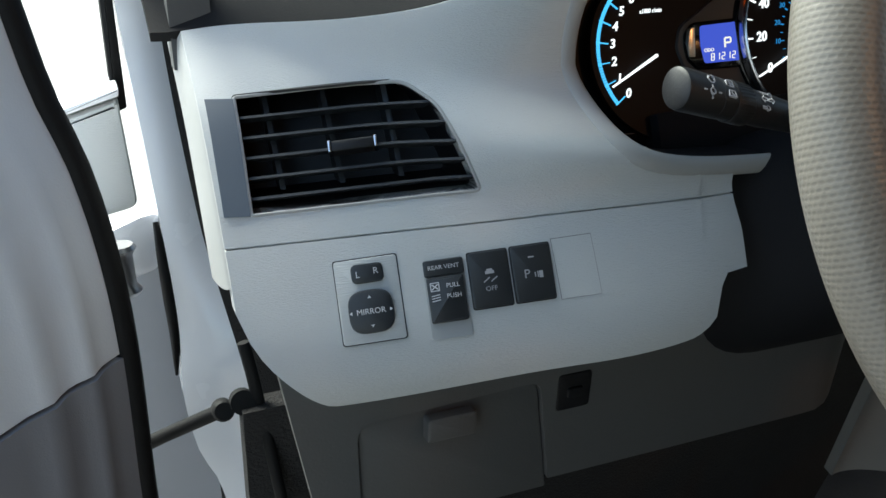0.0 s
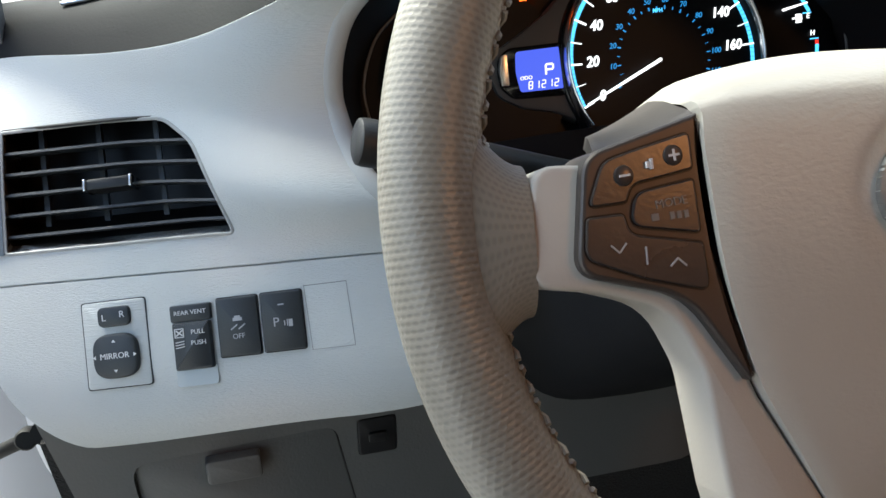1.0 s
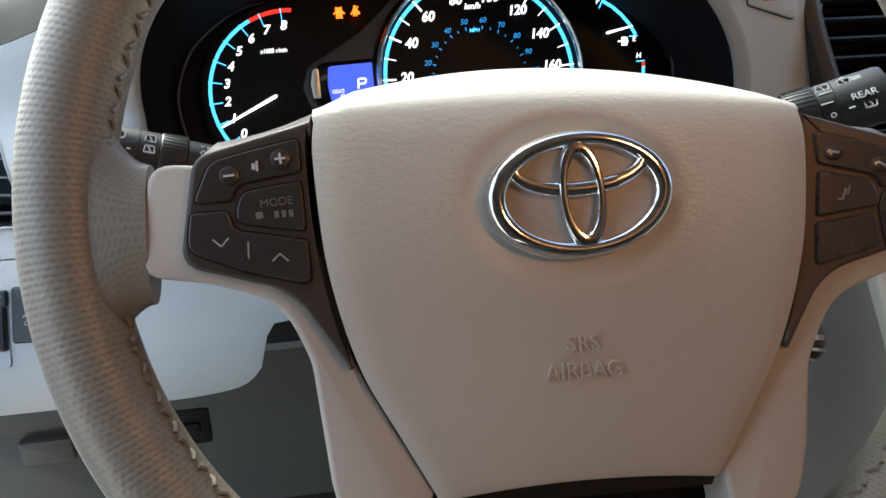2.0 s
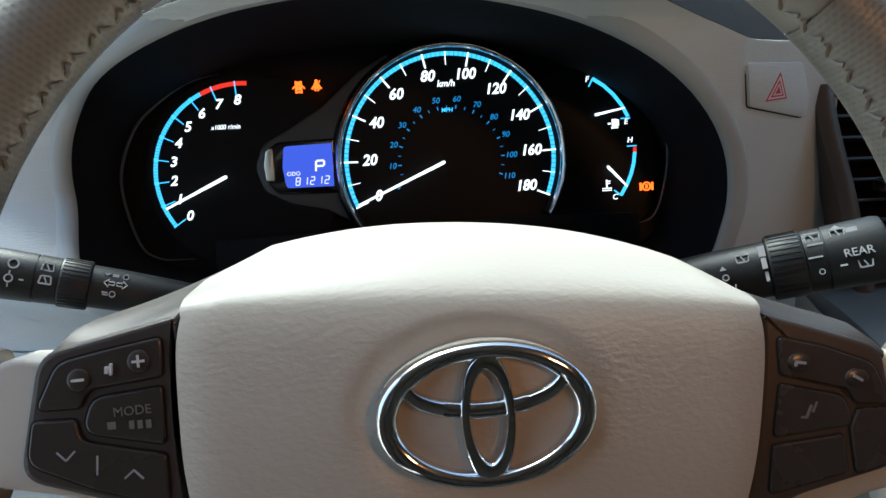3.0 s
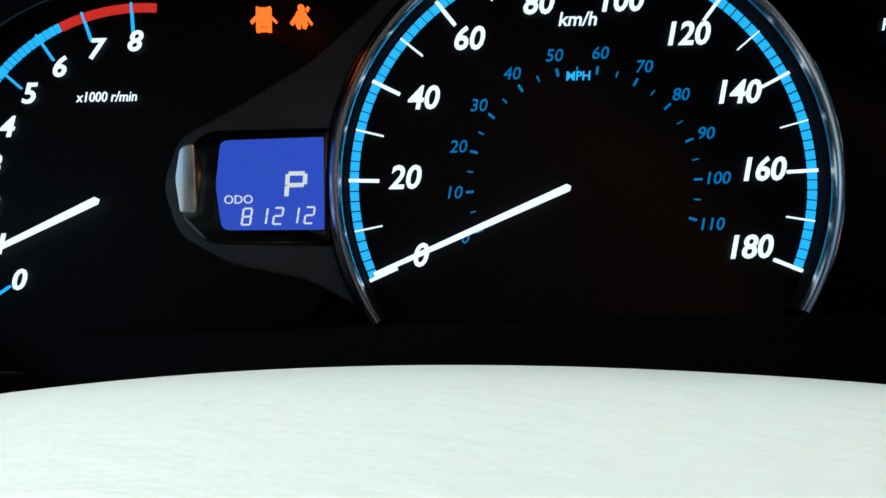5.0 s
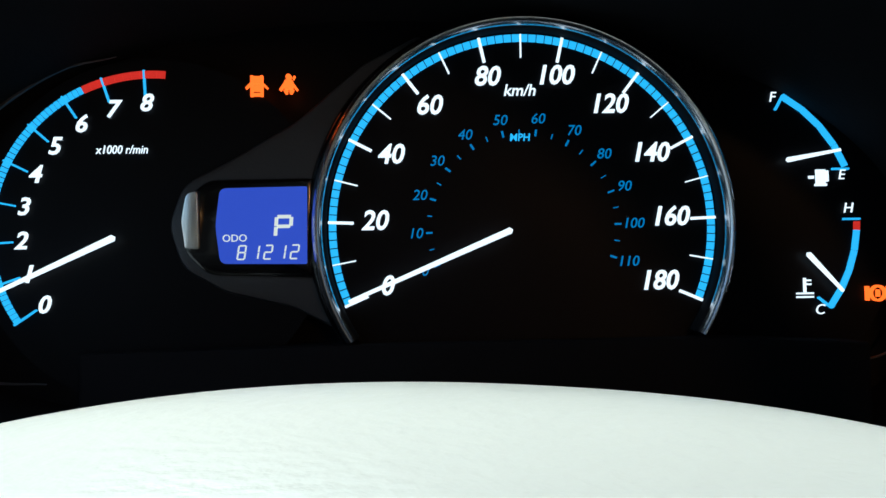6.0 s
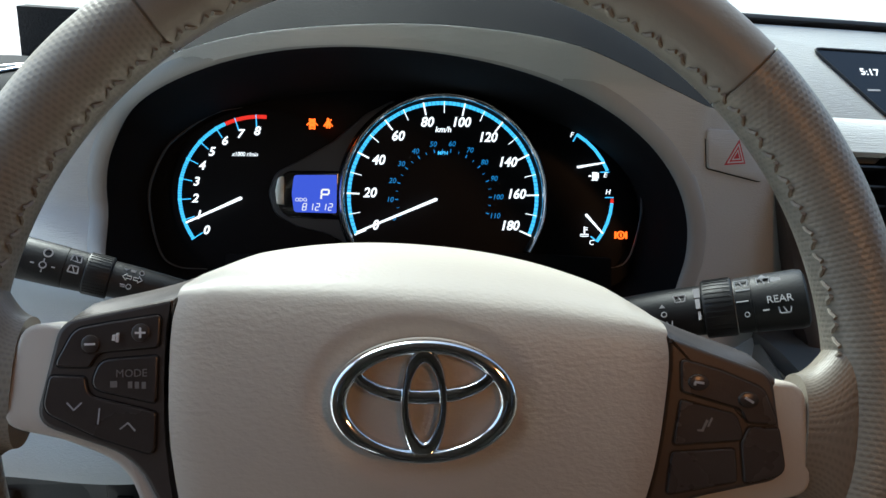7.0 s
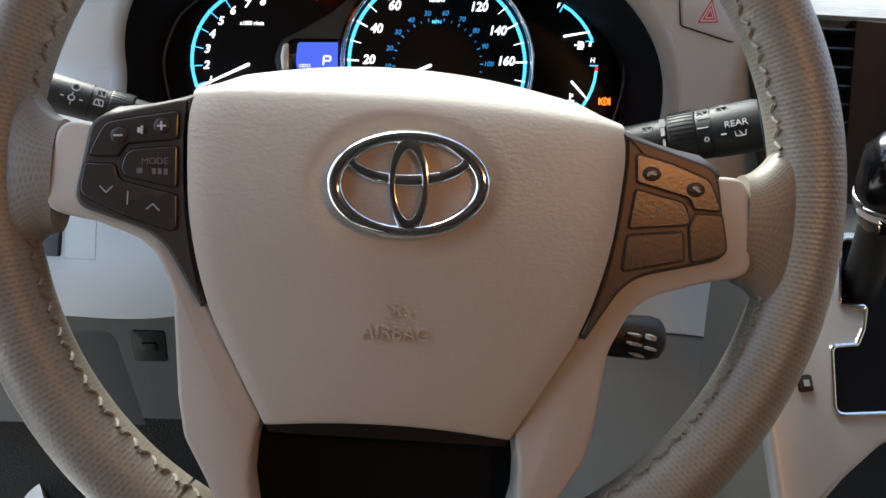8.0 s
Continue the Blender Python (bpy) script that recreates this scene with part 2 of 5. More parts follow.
def sweep(path, section, closed=True, bm=None, normal=None):
    """A section (x across, y along the normal) carried along a 3D path; section: a list or a function of the step's share."""
    bm = bm or bmesh.new()
    path = [Vector(p) for p in path]
    n = len(path)
    up = Vector(normal or (0, 0, 1))
    rings = []
    for i, p in enumerate(path):
        a = path[(i - 1) % n] if closed or i else p
        b = path[(i + 1) % n] if closed or i < n - 1 else p
        t = (b - a).normalized()
        side = t.cross(up).normalized()
        v = side.cross(t)
        sec = section(i / n) if callable(section) else section
        rings.append([bm.verts.new(p + side * x + v * y) for x, y in sec])
    for i in range(n if closed else n - 1):
        a, b = rings[i], rings[(i + 1) % n]
        for j in range(len(a)):
            bm.faces.new((a[j], a[(j + 1) % len(a)], b[(j + 1) % len(a)], b[j]))
    if not closed:
        bm.faces.new(rings[0][::-1])
        bm.faces.new(rings[-1])
    return bm


def circle(r, n=12, ry=None):
    return [(r * math.cos(2 * math.pi * k / n), (ry or r) * math.sin(2 * math.pi * k / n)) for k in range(n)]


def lathe(profile, n=24, bm=None):
    """Rings of (along z, radius)."""
    bm = bm or bmesh.new()
    rings = [[bm.verts.new((r * math.cos(2 * math.pi * k / n), r * math.sin(2 * math.pi * k / n), z)) for k in range(n)] for z, r in profile]
    for a, b in zip(rings, rings[1:]):
        for i in range(n):
            bm.faces.new((a[i], a[(i + 1) % n], b[(i + 1) % n], b[i]))
    bm.faces.new(rings[0][::-1])
    bm.faces.new(rings[-1])
    return bm


def sheet(fn, nu, nv, thick, bm=None):
    """A closed slab whose outer face is fn(u, v); thick: the way to its back."""
    bm = bm or bmesh.new()
    t = Vector(thick)
    front = [[bm.verts.new(fn(i / nu, j / nv)) for j in range(nv + 1)] for i in range(nu + 1)]
    back = [[bm.verts.new(v.co + t) for v in row] for row in front]
    for i in range(nu):
        for j in range(nv):
            bm.faces.new((front[i][j], front[i + 1][j], front[i + 1][j + 1], front[i][j + 1]))
            bm.faces.new((back[i][j], back[i][j + 1], back[i + 1][j + 1], back[i + 1][j]))
    for i in range(nu):
        bm.faces.new((front[i][0], back[i][0], back[i + 1][0], front[i + 1][0]))
        bm.faces.new((front[i][nv], front[i + 1][nv], back[i + 1][nv], back[i][nv]))
    for j in range(nv):
        bm.faces.new((front[0][j], front[0][j + 1], back[0][j + 1], back[0][j]))
        bm.faces.new((front[nu][j], back[nu][j], back[nu][j + 1], front[nu][j + 1]))
    return bm


def lettering(body, size, mat, parent, x, y, n=0.0, depth=0.0002, slant=0.0, turn=0.0, wide=1.0, name="lettering", bold=0.0):
    cu = bpy.data.curves.new(name, "FONT")
    cu.body, cu.size, cu.extrude, cu.shear, cu.offset = body, size, depth, slant, bold * size
    cu.align_x, cu.align_y, cu.resolution_u = "CENTER", "CENTER", 3
    tmp = bpy.data.objects.new(name, cu)
    scene.collection.objects.link(tmp)
    me = bpy.data.meshes.new_from_object(tmp.evaluated_get(bpy.context.evaluated_depsgraph_get()))
    bpy.data.objects.remove(tmp)
    bpy.data.curves.remove(cu)
    me.transform(Matrix.Translation((x, y, n)) @ Matrix.Rotation(turn, 4, "Z") @ Matrix.Diagonal((wide, 1, 1, 1)))
    me.materials.clear()
    me.materials.append(mat)
    ob = new(name, me)
    ob.parent = parent
    return ob


def bars(name, quads, mat, parent, n0, n1, label=""):
    """Flat marks: each (x, y, width, height, turn)."""
    bm = bmesh.new()
    for x, y, w, h, a in quads:
        c, s = math.cos(a), math.sin(a)
        prism([(x + c * px - s * py, y + s * px + c * py) for px, py in box(w, h)], n0, n1 + 0.00003 * len(bm.faces) / 6, 0, bm)
    return part(name, bm, mat, parent, label)


def cut(ob, *cutters):
    """Take the cutters' solids out of ob's mesh."""
    for bm in cutters:
        me = bpy.data.meshes.new("cutter")
        bmesh.ops.recalc_face_normals(bm, faces=bm.faces)
        bm.to_mesh(me)
        bm.free()
        c = bpy.data.objects.new("cutter", me)
        scene.collection.objects.link(c)
        mod = ob.modifiers.new("cut", "BOOLEAN")
        mod.operation, mod.object, mod.solver = "DIFFERENCE", c, "EXACT"
        bpy.context.view_layer.update()
        done = bpy.data.meshes.new_from_object(ob.evaluated_get(bpy.context.evaluated_depsgraph_get()))
        ob.modifiers.clear()
        old, ob.data = ob.data, done
        bpy.data.meshes.remove(old)
        bpy.data.objects.remove(c)
        bpy.data.meshes.remove(me)
    return ob


def smoothstep(x, a, b):
    t = min(1, max(0, (x - a) / (b - a)))
    return t * t * (3 - 2 * t)


def curve_at(keys, x):
    """A value between (x, y) keys, eased by a cubic through them."""
    if x <= keys[0][0]:
        return keys[0][1]
    for (x0, y0), (x1, y1) in zip(keys, keys[1:]):
        if x <= x1:
            t = (x - x0) / (x1 - x0)
            return y0 + (y1 - y0) * t
    return keys[-1][1]


def spline_at(keys, x):
    """A smooth value through (x, y) keys."""
    if x <= keys[0][0]:
        return keys[0][1]
    if x >= keys[-1][0]:
        return keys[-1][1]
    i = next(k for k in range(len(keys) - 1) if x <= keys[k + 1][0])
    (x0, y0), (x1, y1) = keys[i], keys[i + 1]
    m0 = (y1 - keys[i - 1][1]) / (x1 - keys[i - 1][0]) if i else (y1 - y0) / (x1 - x0)
    m1 = (keys[i + 2][1] - y0) / (keys[i + 2][0] - x0) if i + 2 < len(keys) else (y1 - y0) / (x1 - x0)
    h, t = x1 - x0, (x - x0) / (x1 - x0)
    return (2 * t**3 - 3 * t**2 + 1) * y0 + (t**3 - 2 * t**2 + t) * h * m0 + (3 * t**2 - 2 * t**3) * y1 + (t**3 - t**2) * h * m1


# ---- ground and the car's shell ----
bm = bmesh.new()
s = 400.0
bm.faces.new([bm.verts.new(p) for p in ((-s, -s, -0.25), (s, -s, -0.25), (s, s, -0.25), (-s, s, -0.25))])
tagged(finish("ground", bm, M_GROUND), "pale concrete yard in bright daylight", "ground", kind="structure")


def slab(name, corners, thick, mat, label, category, kind="structure"):
    """A flat piece through four corners, with thickness."""
    bm = bmesh.new()
    a = [bm.verts.new(c) for c in corners]
    b = [bm.verts.new(Vector(c) + Vector(thick)) for c in corners]
    bm.faces.new(a)
    bm.faces.new(b[::-1])
    for i in range(4):
        bm.faces.new((a[i], b[i], b[(i + 1) % 4], a[(i + 1) % 4]))
    return tagged(finish(name, bm, mat), label, category, kind=kind)


slab("ceiling", ((-0.50, 0.02, 1.27), (0.98, 0.02, 1.27), (0.98, -2.2, 1.30), (-0.50, -2.2, 1.30)), (0, 0, 0.04), M_CABIN, "beige cloth headliner of the car", "headliner")
slab("floor", ((-0.42, 0.75, 0.06), (0.95, 0.75, 0.06), (0.95, -2.2, 0.06), (-0.42, -2.2, 0.06)), (0, 0, -0.04), M_CARPET, "dark carpet on the car's floor", "floor")
slab("wall_rear", ((-0.50, -2.2, 0.06), (0.98, -2.2, 0.06), (0.98, -2.2, 1.30), (-0.50, -2.2, 1.30)), (0, -0.04, 0), M_CABIN, "beige cloth rear wall of the cabin", "wall")
slab("wall_right", ((0.98, 0.75, 0.06), (0.98, -0.25, 0.06), (0.98, -0.25, 0.88), (0.98, 0.75, 0.82)), (0.04, 0, 0), M_CABIN, "beige trim of the closed far door", "wall")
slab("wall_right_rear", ((0.98, -0.25, 0.06), (0.98, -2.2, 0.06), (0.98, -2.2, 1.29), (0.98, -0.25, 1.28)), (0.04, 0, 0), M_CABIN, "beige trim and pillar behind the far door", "wall")
slab("wall_front", ((-0.40, 0.72, 0.02), (0.98, 0.72, 0.02), (0.98, 0.72, 0.80), (-0.40, 0.72, 0.80)), (0, 0.03, 0), M_CARPET, "dark firewall behind the dashboard", "wall")
# out of view; its front end is moved forward to block light from behind
slab("wall_left_light_block", ((-0.50, -0.28, 0.06), (-0.50, -2.2, 0.06), (-0.50, -2.2, 1.28), (-0.50, -0.28, 1.28)), (-0.04, 0, 0), M_CABIN, "beige side wall behind the front door", "wall")


slab("window_1", ((-0.40, 0.78, 0.78), (0.97, 0.78, 0.78), (0.97, 0.02, 1.285), (-0.45, 0.02, 1.285)), (0, 0.004, 0), M_PANE, "sloping windscreen of lightly tinted glass", "window")
slab("window_2", ((0.985, -0.25, 0.885), (0.985, 0.70, 0.83), (0.985, 0.04, 1.26), (0.985, -0.25, 1.275)), (0.004, 0, 0), M_PANE, "closed side window of tinted glass", "window")


# ---- dashboard ----
HOOD = (0.0085, 0.715, 0.1885, 0.1175, 0.058)
HOOD_LEAN = 0.035


def egg(cx, cy, a, top, low, grow=0.0, n=120):
    """A closed loop, round above its middle and squarer below."""
    out = []
    for k in range(n):
        c, s = math.cos(2 * math.pi * k / n), math.sin(2 * math.pi * k / n)
        p = 2.15 if s > 0 else 2.15 + 2.3 * smoothstep(-s, 0.0, 0.8)
        r = (abs(c) ** p + abs(s) ** p) ** (-1 / p)
        x = (a + grow) * r * c
        out.append((cx + x, cy + ((top if s > 0 else low) + grow) * r * s - HOOD_LEAN * x))
    return out


PROFILE = [(0.500, 0.262), (0.525, 0.240), (0.535, 0.230), (0.553, 0.225), (0.575, 0.229), (0.600, 0.240), (0.627, 0.254), (0.660, 0.273), (0.702, 0.303), (0.742, 0.350), (0.85, 0.46)]
Z_TOP = [(-0.40, 0.738), (-0.3665, 0.742), (-0.298, 0.7475), (-0.247, 0.7585), (-0.184, 0.787), (-0.12, 0.821), (-0.07, 0.8365), (0.0, 0.8455), (0.06, 0.8450), (0.10, 0.8395), (0.13, 0.8300), (0.17, 0.8150), (0.20, 0.8050), (0.35, 0.796)]
Z_LOW = [(-0.395, 0.602), (-0.386, 0.5746), (-0.371, 0.5535), (-0.349, 0.5340), (-0.335, 0.5325), (-0.234, 0.549), (-0.140, 0.562), (-0.122, 0.575), (-0.114, 0.600), (0.10, 0.600), (0.13, 0.56), (0.35, 0.56)]


def hood_reach(x, z):
    cx, cz, a, top, low = HOOD
    z += HOOD_LEAN * (x - cx)
    p = 2.15 if z > cz else 3.0
    return (abs((x - cx) / a) ** p + abs((z - cz) / (top if z > cz else low)) ** p) ** (1 / p)


def lip_y(x, z):
    """How far forward the hood's edge stands: it falls back on the driver's door side."""
    return 0.200 + 0.050 * smoothstep(-x, 0.06, 0.17) * smoothstep(z, 0.665, 0.72) * (1 - smoothstep(z, 0.76, 0.82))


def dash_y(x, z):
    zz = z - 0.08 * (x + 0.337)
    if x < -0.20:
        g = -0.31 * (x + 0.337)
    else:
        d = min(x + 0.20, 0.10)
        g = -0.0425 - 0.31 * (d - d * d / 0.20)
    base = spline_at(PROFILE, zz) + g
    lip = lip_y(x, z)
    right = 0.202 + 0.38 * max(0.0, x - 0.19)
    base += (right - base) * smoothstep(x, -0.02, 0.16)
    if x > 0.19:
        lip = right
    w = 1 - smoothstep((hood_reach(x, z) - 1) * 0.12, 0.0, 0.085 + 0.055 * smoothstep(z, 0.70, 0.76))
    return base * (1 - w) + lip * w - 1.0 * w * max(0.0, z - 0.818)


def dash_point(x, z, off=0.0):
    return Vector((x, dash_y(x, z) - off, z))


def dash_frame(x, z, lean=0.10):
    """A frame on the dash: right, up, and out towards the driver."""
    e = 0.004
    right = (dash_point(x + e, z + lean * e) - dash_point(x - e, z - lean * e))
    up = dash_point(x, z + e) - dash_point(x, z - e)
    return axes_at(dash_point(x, z), right, up)


X0, X1 = -0.392, 0.345
dash = thing("dashboard", "pale grey grained plastic dashboard round a black gauge hood", "dashboard")
shell = part("dash_panel", sheet(lambda u, v: dash_point(X0 + (X1 - X0) * u, spline_at(Z_LOW, X0 + (X1 - X0) * u) + v * (spline_at(Z_TOP, X0 + (X1 - X0) * u) - spline_at(Z_LOW, X0 + (X1 - X0) * u))), 150, 70, (0, 0.014, 0)), M_DASH, dash)


def along_y(points, y0, y1):
    """The outline in x, z drawn out along y."""
    bm = prism(points, y0, y1)
    for v in bm.verts:
        v.co = Vector((v.co.x, v.co.z, v.co.y))
    return bm


VENT = rounded([(-0.3745, 0.643), (-0.2475, 0.653), (-0.2640, 0.7010), (-0.2780, 0.7122), (-0.3715, 0.7040)], [0.002, 0.003, 0.018, 0.014, 0.002], 6)
seam_line = lambda x: spline_at([(-0.41, 0.6245), (-0.387, 0.6261), (-0.314, 0.6313), (-0.237, 0.6367), (-0.174, 0.6415), (-0.105, 0.6420), (-0.09, 0.642)], x)
cut(
    shell,
    along_y(egg(*HOOD), 0.10, 0.40),
    along_y(VENT, 0.15, 0.40),
    along_y(rounded([(-0.114, 0.40), (0.105, 0.40), (0.105, 0.666), (-0.092, 0.666)], 0.02), 0.05, 0.40),
    along_y(rounded([(0.272, 0.83), (0.277, 0.757), (0.291, 0.709), (0.340, 0.640), (0.46, 0.60), (0.46, 0.83)], 0.006), 0.1, 0.5),
    sheet(lambda u, v: dash_point(-0.41 + 0.32 * u, seam_line(-0.41 + 0.32 * u) - 0.0006 + 0.0012 * v, 0.01), 60, 1, (0, 0.0125, 0)),
)
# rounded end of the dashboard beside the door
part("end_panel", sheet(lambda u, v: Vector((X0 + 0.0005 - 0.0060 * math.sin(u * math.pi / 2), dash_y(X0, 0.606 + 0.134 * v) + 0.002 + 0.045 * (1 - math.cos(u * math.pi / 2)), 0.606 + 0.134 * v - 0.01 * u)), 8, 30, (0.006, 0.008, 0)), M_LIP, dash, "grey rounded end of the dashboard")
# rounded lip round the gauge hood, its shade put into the darker grey
lip_path = [(x, lip_y(x, z) + 0.0022, z) for x, z in egg(*HOOD, grow=0.0035)]
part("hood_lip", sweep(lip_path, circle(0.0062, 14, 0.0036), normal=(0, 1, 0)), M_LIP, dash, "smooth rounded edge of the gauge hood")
# hood tunnel down to the gauges
cluster_m = axes_at((0.0435, 0.2749, 0.7227), (0.9989, -0.0300, 0.0366), (-0.0251, 0.3213, 0.9466))
bm = bmesh.new()
front = [Vector((x, lip_y(x, z) + 0.003, z)) for x, z in egg(*HOOD, grow=-0.0008)]
back = [cluster_m @ Vector((x, y, -0.013)) for x, y in egg(-0.029, -0.012, 0.175, 0.088, 0.056)]
inner = [Vector((x, lip_y(x, z) + 0.018, z)) for x, z in egg(*HOOD, grow=-0.0010)]
loops = [[bm.verts.new(a) for a in front]] + [[bm.verts.new(a.lerp(b, t)) for a, b in zip(inner, back)] for t in (0, 0.2, 0.5, 0.8, 1)]
for a, b in zip(loops, loops[1:]):
    for i in range(len(a)):
        bm.faces.new((a[i], a[(i + 1) % len(a)], b[(i + 1) % len(a)], b[i]))
ob = part("gauge_hood", bm, M_HOOD, dash, "matt black inside of the gauge hood")
mod = ob.modifiers.new("thickness", "SOLIDIFY")
mod.thickness, mod.offset = 0.003, 1

# dark top of the dashboard
def top_point(x, y):
    """The dash top's height behind the panel's edge."""
    edge = spline_at(Z_TOP, x)
    v = max(0.0, (y - dash_y(x, edge) - 0.003) / 0.34)
    return Vector((x, y, edge + 0.0004 + 0.022 * math.sin(min(1, v * 6) * math.pi / 2) + 0.03 * v - 0.05 * v * v))


def top_sheet(u, v):
    x = -0.41 + 0.70 * u
    return top_point(x, dash_y(x, spline_at(Z_TOP, x)) + 0.0014 + v * 0.34)


part("dash_top", sheet(top_sheet, 200, 24, (0, 0.004, -0.006)), M_DASH_TOP, dash, "dark grey soft dash top")
defrost = thing("defroster_vent", "small dark defroster vent with a silver edge", "vent")
DEF = rounded([(-0.334, 0.383), (-0.300, 0.371), (-0.272, 0.400), (-0.266, 0.414), (-0.316, 0.419)], [0.002, 0.006, 0.010, 0.003, 0.010], 5)
bm = prism(DEF, 0.0005, 0.0018)
for v in bm.verts:
    v.co = top_point(v.co.x, v.co.y) + Vector((0, 0, v.co.z))
part("opening", bm, M_DIAL, defrost, "dark vent opening")
part("edge_trim", sweep([top_point(x, y) + Vector((0, 0, 0.002)) for x, y in DEF], circle(0.0013, 8)), M_SATIN, defrost, "silver edge")
for k in range(5):
    s = 0.14 + 0.18 * k
    a, b = Vector((-0.3335 + 0.018 * s, 0.383 + 0.036 * s)), Vector((-0.298 + 0.030 * s, 0.373 + 0.038 * s))
    part("slat", sweep([top_point(*a.lerp(b, q)) + Vector((0, 0, 0.0022)) for q in np.linspace(0.04, 0.96, 8)], circle(0.0016, 6, 0.0010), closed=False), M_SWITCH, defrost)

# lower panel with the lid of a small box, in the darkened lower plastic
low = thing("lower_panel", "mid grey plastic panel under the dashboard", "panel")


def low_y(x, z):
    return 0.243 - 0.05 * (x + 0.33) + 0.10 * (0.515 - z) + (0.10 * smoothstep(x, 0.05, 0.2))


def low_point(x, z, off=0.0):
    return Vector((x, low_y(x, z) - off, z))


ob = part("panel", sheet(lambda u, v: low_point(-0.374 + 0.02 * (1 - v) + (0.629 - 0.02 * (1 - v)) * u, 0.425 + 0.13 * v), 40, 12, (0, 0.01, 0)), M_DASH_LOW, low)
LID = rounded([(-0.326, 0.415), (-0.188, 0.415), (-0.203, 0.512), (-0.328, 0.507)], [0.002, 0.002, 0.010, 0.012])
cut(ob, along_y(offset_loop(LID, 0.0009), 0.1, 0.4), along_y(rounded(moved(box(0.026, 0.030), -0.1755, 0.4995), 0.003), 0.1, 0.4))
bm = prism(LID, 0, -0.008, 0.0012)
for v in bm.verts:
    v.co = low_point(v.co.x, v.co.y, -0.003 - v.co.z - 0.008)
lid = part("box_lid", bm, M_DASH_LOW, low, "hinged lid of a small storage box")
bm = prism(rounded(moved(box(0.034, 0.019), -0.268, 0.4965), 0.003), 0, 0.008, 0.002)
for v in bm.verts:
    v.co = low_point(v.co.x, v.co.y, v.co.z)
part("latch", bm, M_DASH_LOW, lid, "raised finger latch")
socket = thing("diagnostic_socket", "small black socket cover in the lower panel", "socket", axes_at(low_point(-0.1755, 0.4995), (1, -0.05, 0), (0, -0.1, 1)))
part("cover", prism(rounded(box(0.0255, 0.0295), 0.003), -0.008, 0.001, 0.001), M_BLACK, socket)
part("rib", prism(rounded(box(0.012, 0.008), 0.002), 0.001, 0.003, 0.001), M_BLACK, socket)

# carpet wall of the footwell
slab("wall_footwell", ((-0.39, 0.42, 0.08), (0.30, 0.42, 0.08), (0.30, 0.30, 0.50), (-0.39, 0.30, 0.50)), (0, 0.02, 0), M_CARPET, "dark carpet at the back of the footwell", "footwell")


# ---- left air vent ----
vent = thing("air_vent", "black louvred air vent with a chrome-tipped slider in the dashboard", "air vent")
bm = bmesh.new()
loops = []
for off in (-0.001, -0.030, -0.055):
    loops.append([bm.verts.new(dash_point(x, z, off)) for x, z in VENT])
for a, b in zip(loops, loops[1:]):
    for i in range(len(a)):
        bm.faces.new((a[i], a[(i + 1) % len(a)], b[(i + 1) % len(a)], b[i]))
bm.faces.new(loops[-1])
ob = part("tub", bm, M_BLACK, vent)
mod = ob.modifiers.new("thickness", "SOLIDIFY")
mod.thickness, mod.offset = 0.0015, 1

lip = [Vector(a).lerp(Vector(b), q) for a, b in zip(VENT, VENT[1:] + VENT[:1]) for q in (0, 0.2, 0.4, 0.6, 0.8) if q == 0 or (Vector(a) - Vector(b)).length > 0.012]
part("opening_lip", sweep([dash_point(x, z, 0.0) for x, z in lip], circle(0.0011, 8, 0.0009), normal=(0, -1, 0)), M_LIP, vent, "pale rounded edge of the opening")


def vent_span(z0):
    """The left and right ends of the vent's opening on the line that rises from z0 at its left."""
    xs = []
    for i in range(len(VENT)):
        (xa, za), (xb, zb) = VENT[i], VENT[(i + 1) % len(VENT)]
        da, db = za - z0 - 0.08 * (xa + 0.37), zb - z0 - 0.08 * (xb + 0.37)
        if da * db <= 0 and da != db:
            xs.append(xa + (xb - xa) * da / (da - db))
    return min(xs), max(xs)


for k in range(5):
    z0 = 0.6505 + 0.0105 * k
    a, b = vent_span(z0)
    a, b = a + 0.0005, b - 0.0005
    bm = bmesh.new()
    rings = []
    for i in range(13):
        x = a + (b - a) * i / 12
        p = dash_point(x, z0 + 0.08 * (x + 0.37), -0.004)
        rings.append([bm.verts.new(p + Vector(d)) for d in ((0, 0, -0.0012), (0, -0.0012, 0), (0, 0, 0.0012), (0, 0.013, -0.0040), (0, 0.013, -0.0058))])
    for r0, r1 in zip(rings, rings[1:]):
        for j in range(5):
            bm.faces.new((r0[j], r0[(j + 1) % 5], r1[(j + 1) % 5], r1[j]))
    bm.faces.new(rings[0][::-1])
    bm.faces.new(rings[-1])
    part("slat", bm, M_SWITCH, vent, smooth=30)
for x in (-0.352, -0.318, -0.284):
    bm = prism(box(0.003, 0.054), -0.030, -0.018)
    for v in bm.verts:
        zz = 0.6775 + v.co.y + 0.08 * (x + 0.37)
        v.co = dash_point(x + v.co.x, zz, v.co.z)
    part("vane", bm, M_SWITCH, vent)
knob_m = dash_frame(-0.312, 0.678)
bm = prism(rounded(box(0.026, 0.0068), 0.002), -0.006, 0.004, 0.0015)
bm.transform(knob_m)
knob = part("slider", bm, M_BLACK, vent)
for sx in (-1, 1):
    bm = prism(rounded(moved(box(0.0022, 0.0072), sx * 0.0135, 0), 0.0009), -0.006, 0.0046, 0.0009)
    bm.transform(knob_m)
    part("chrome_tip", bm, M_CHROME, knob, "chrome end of the slider")
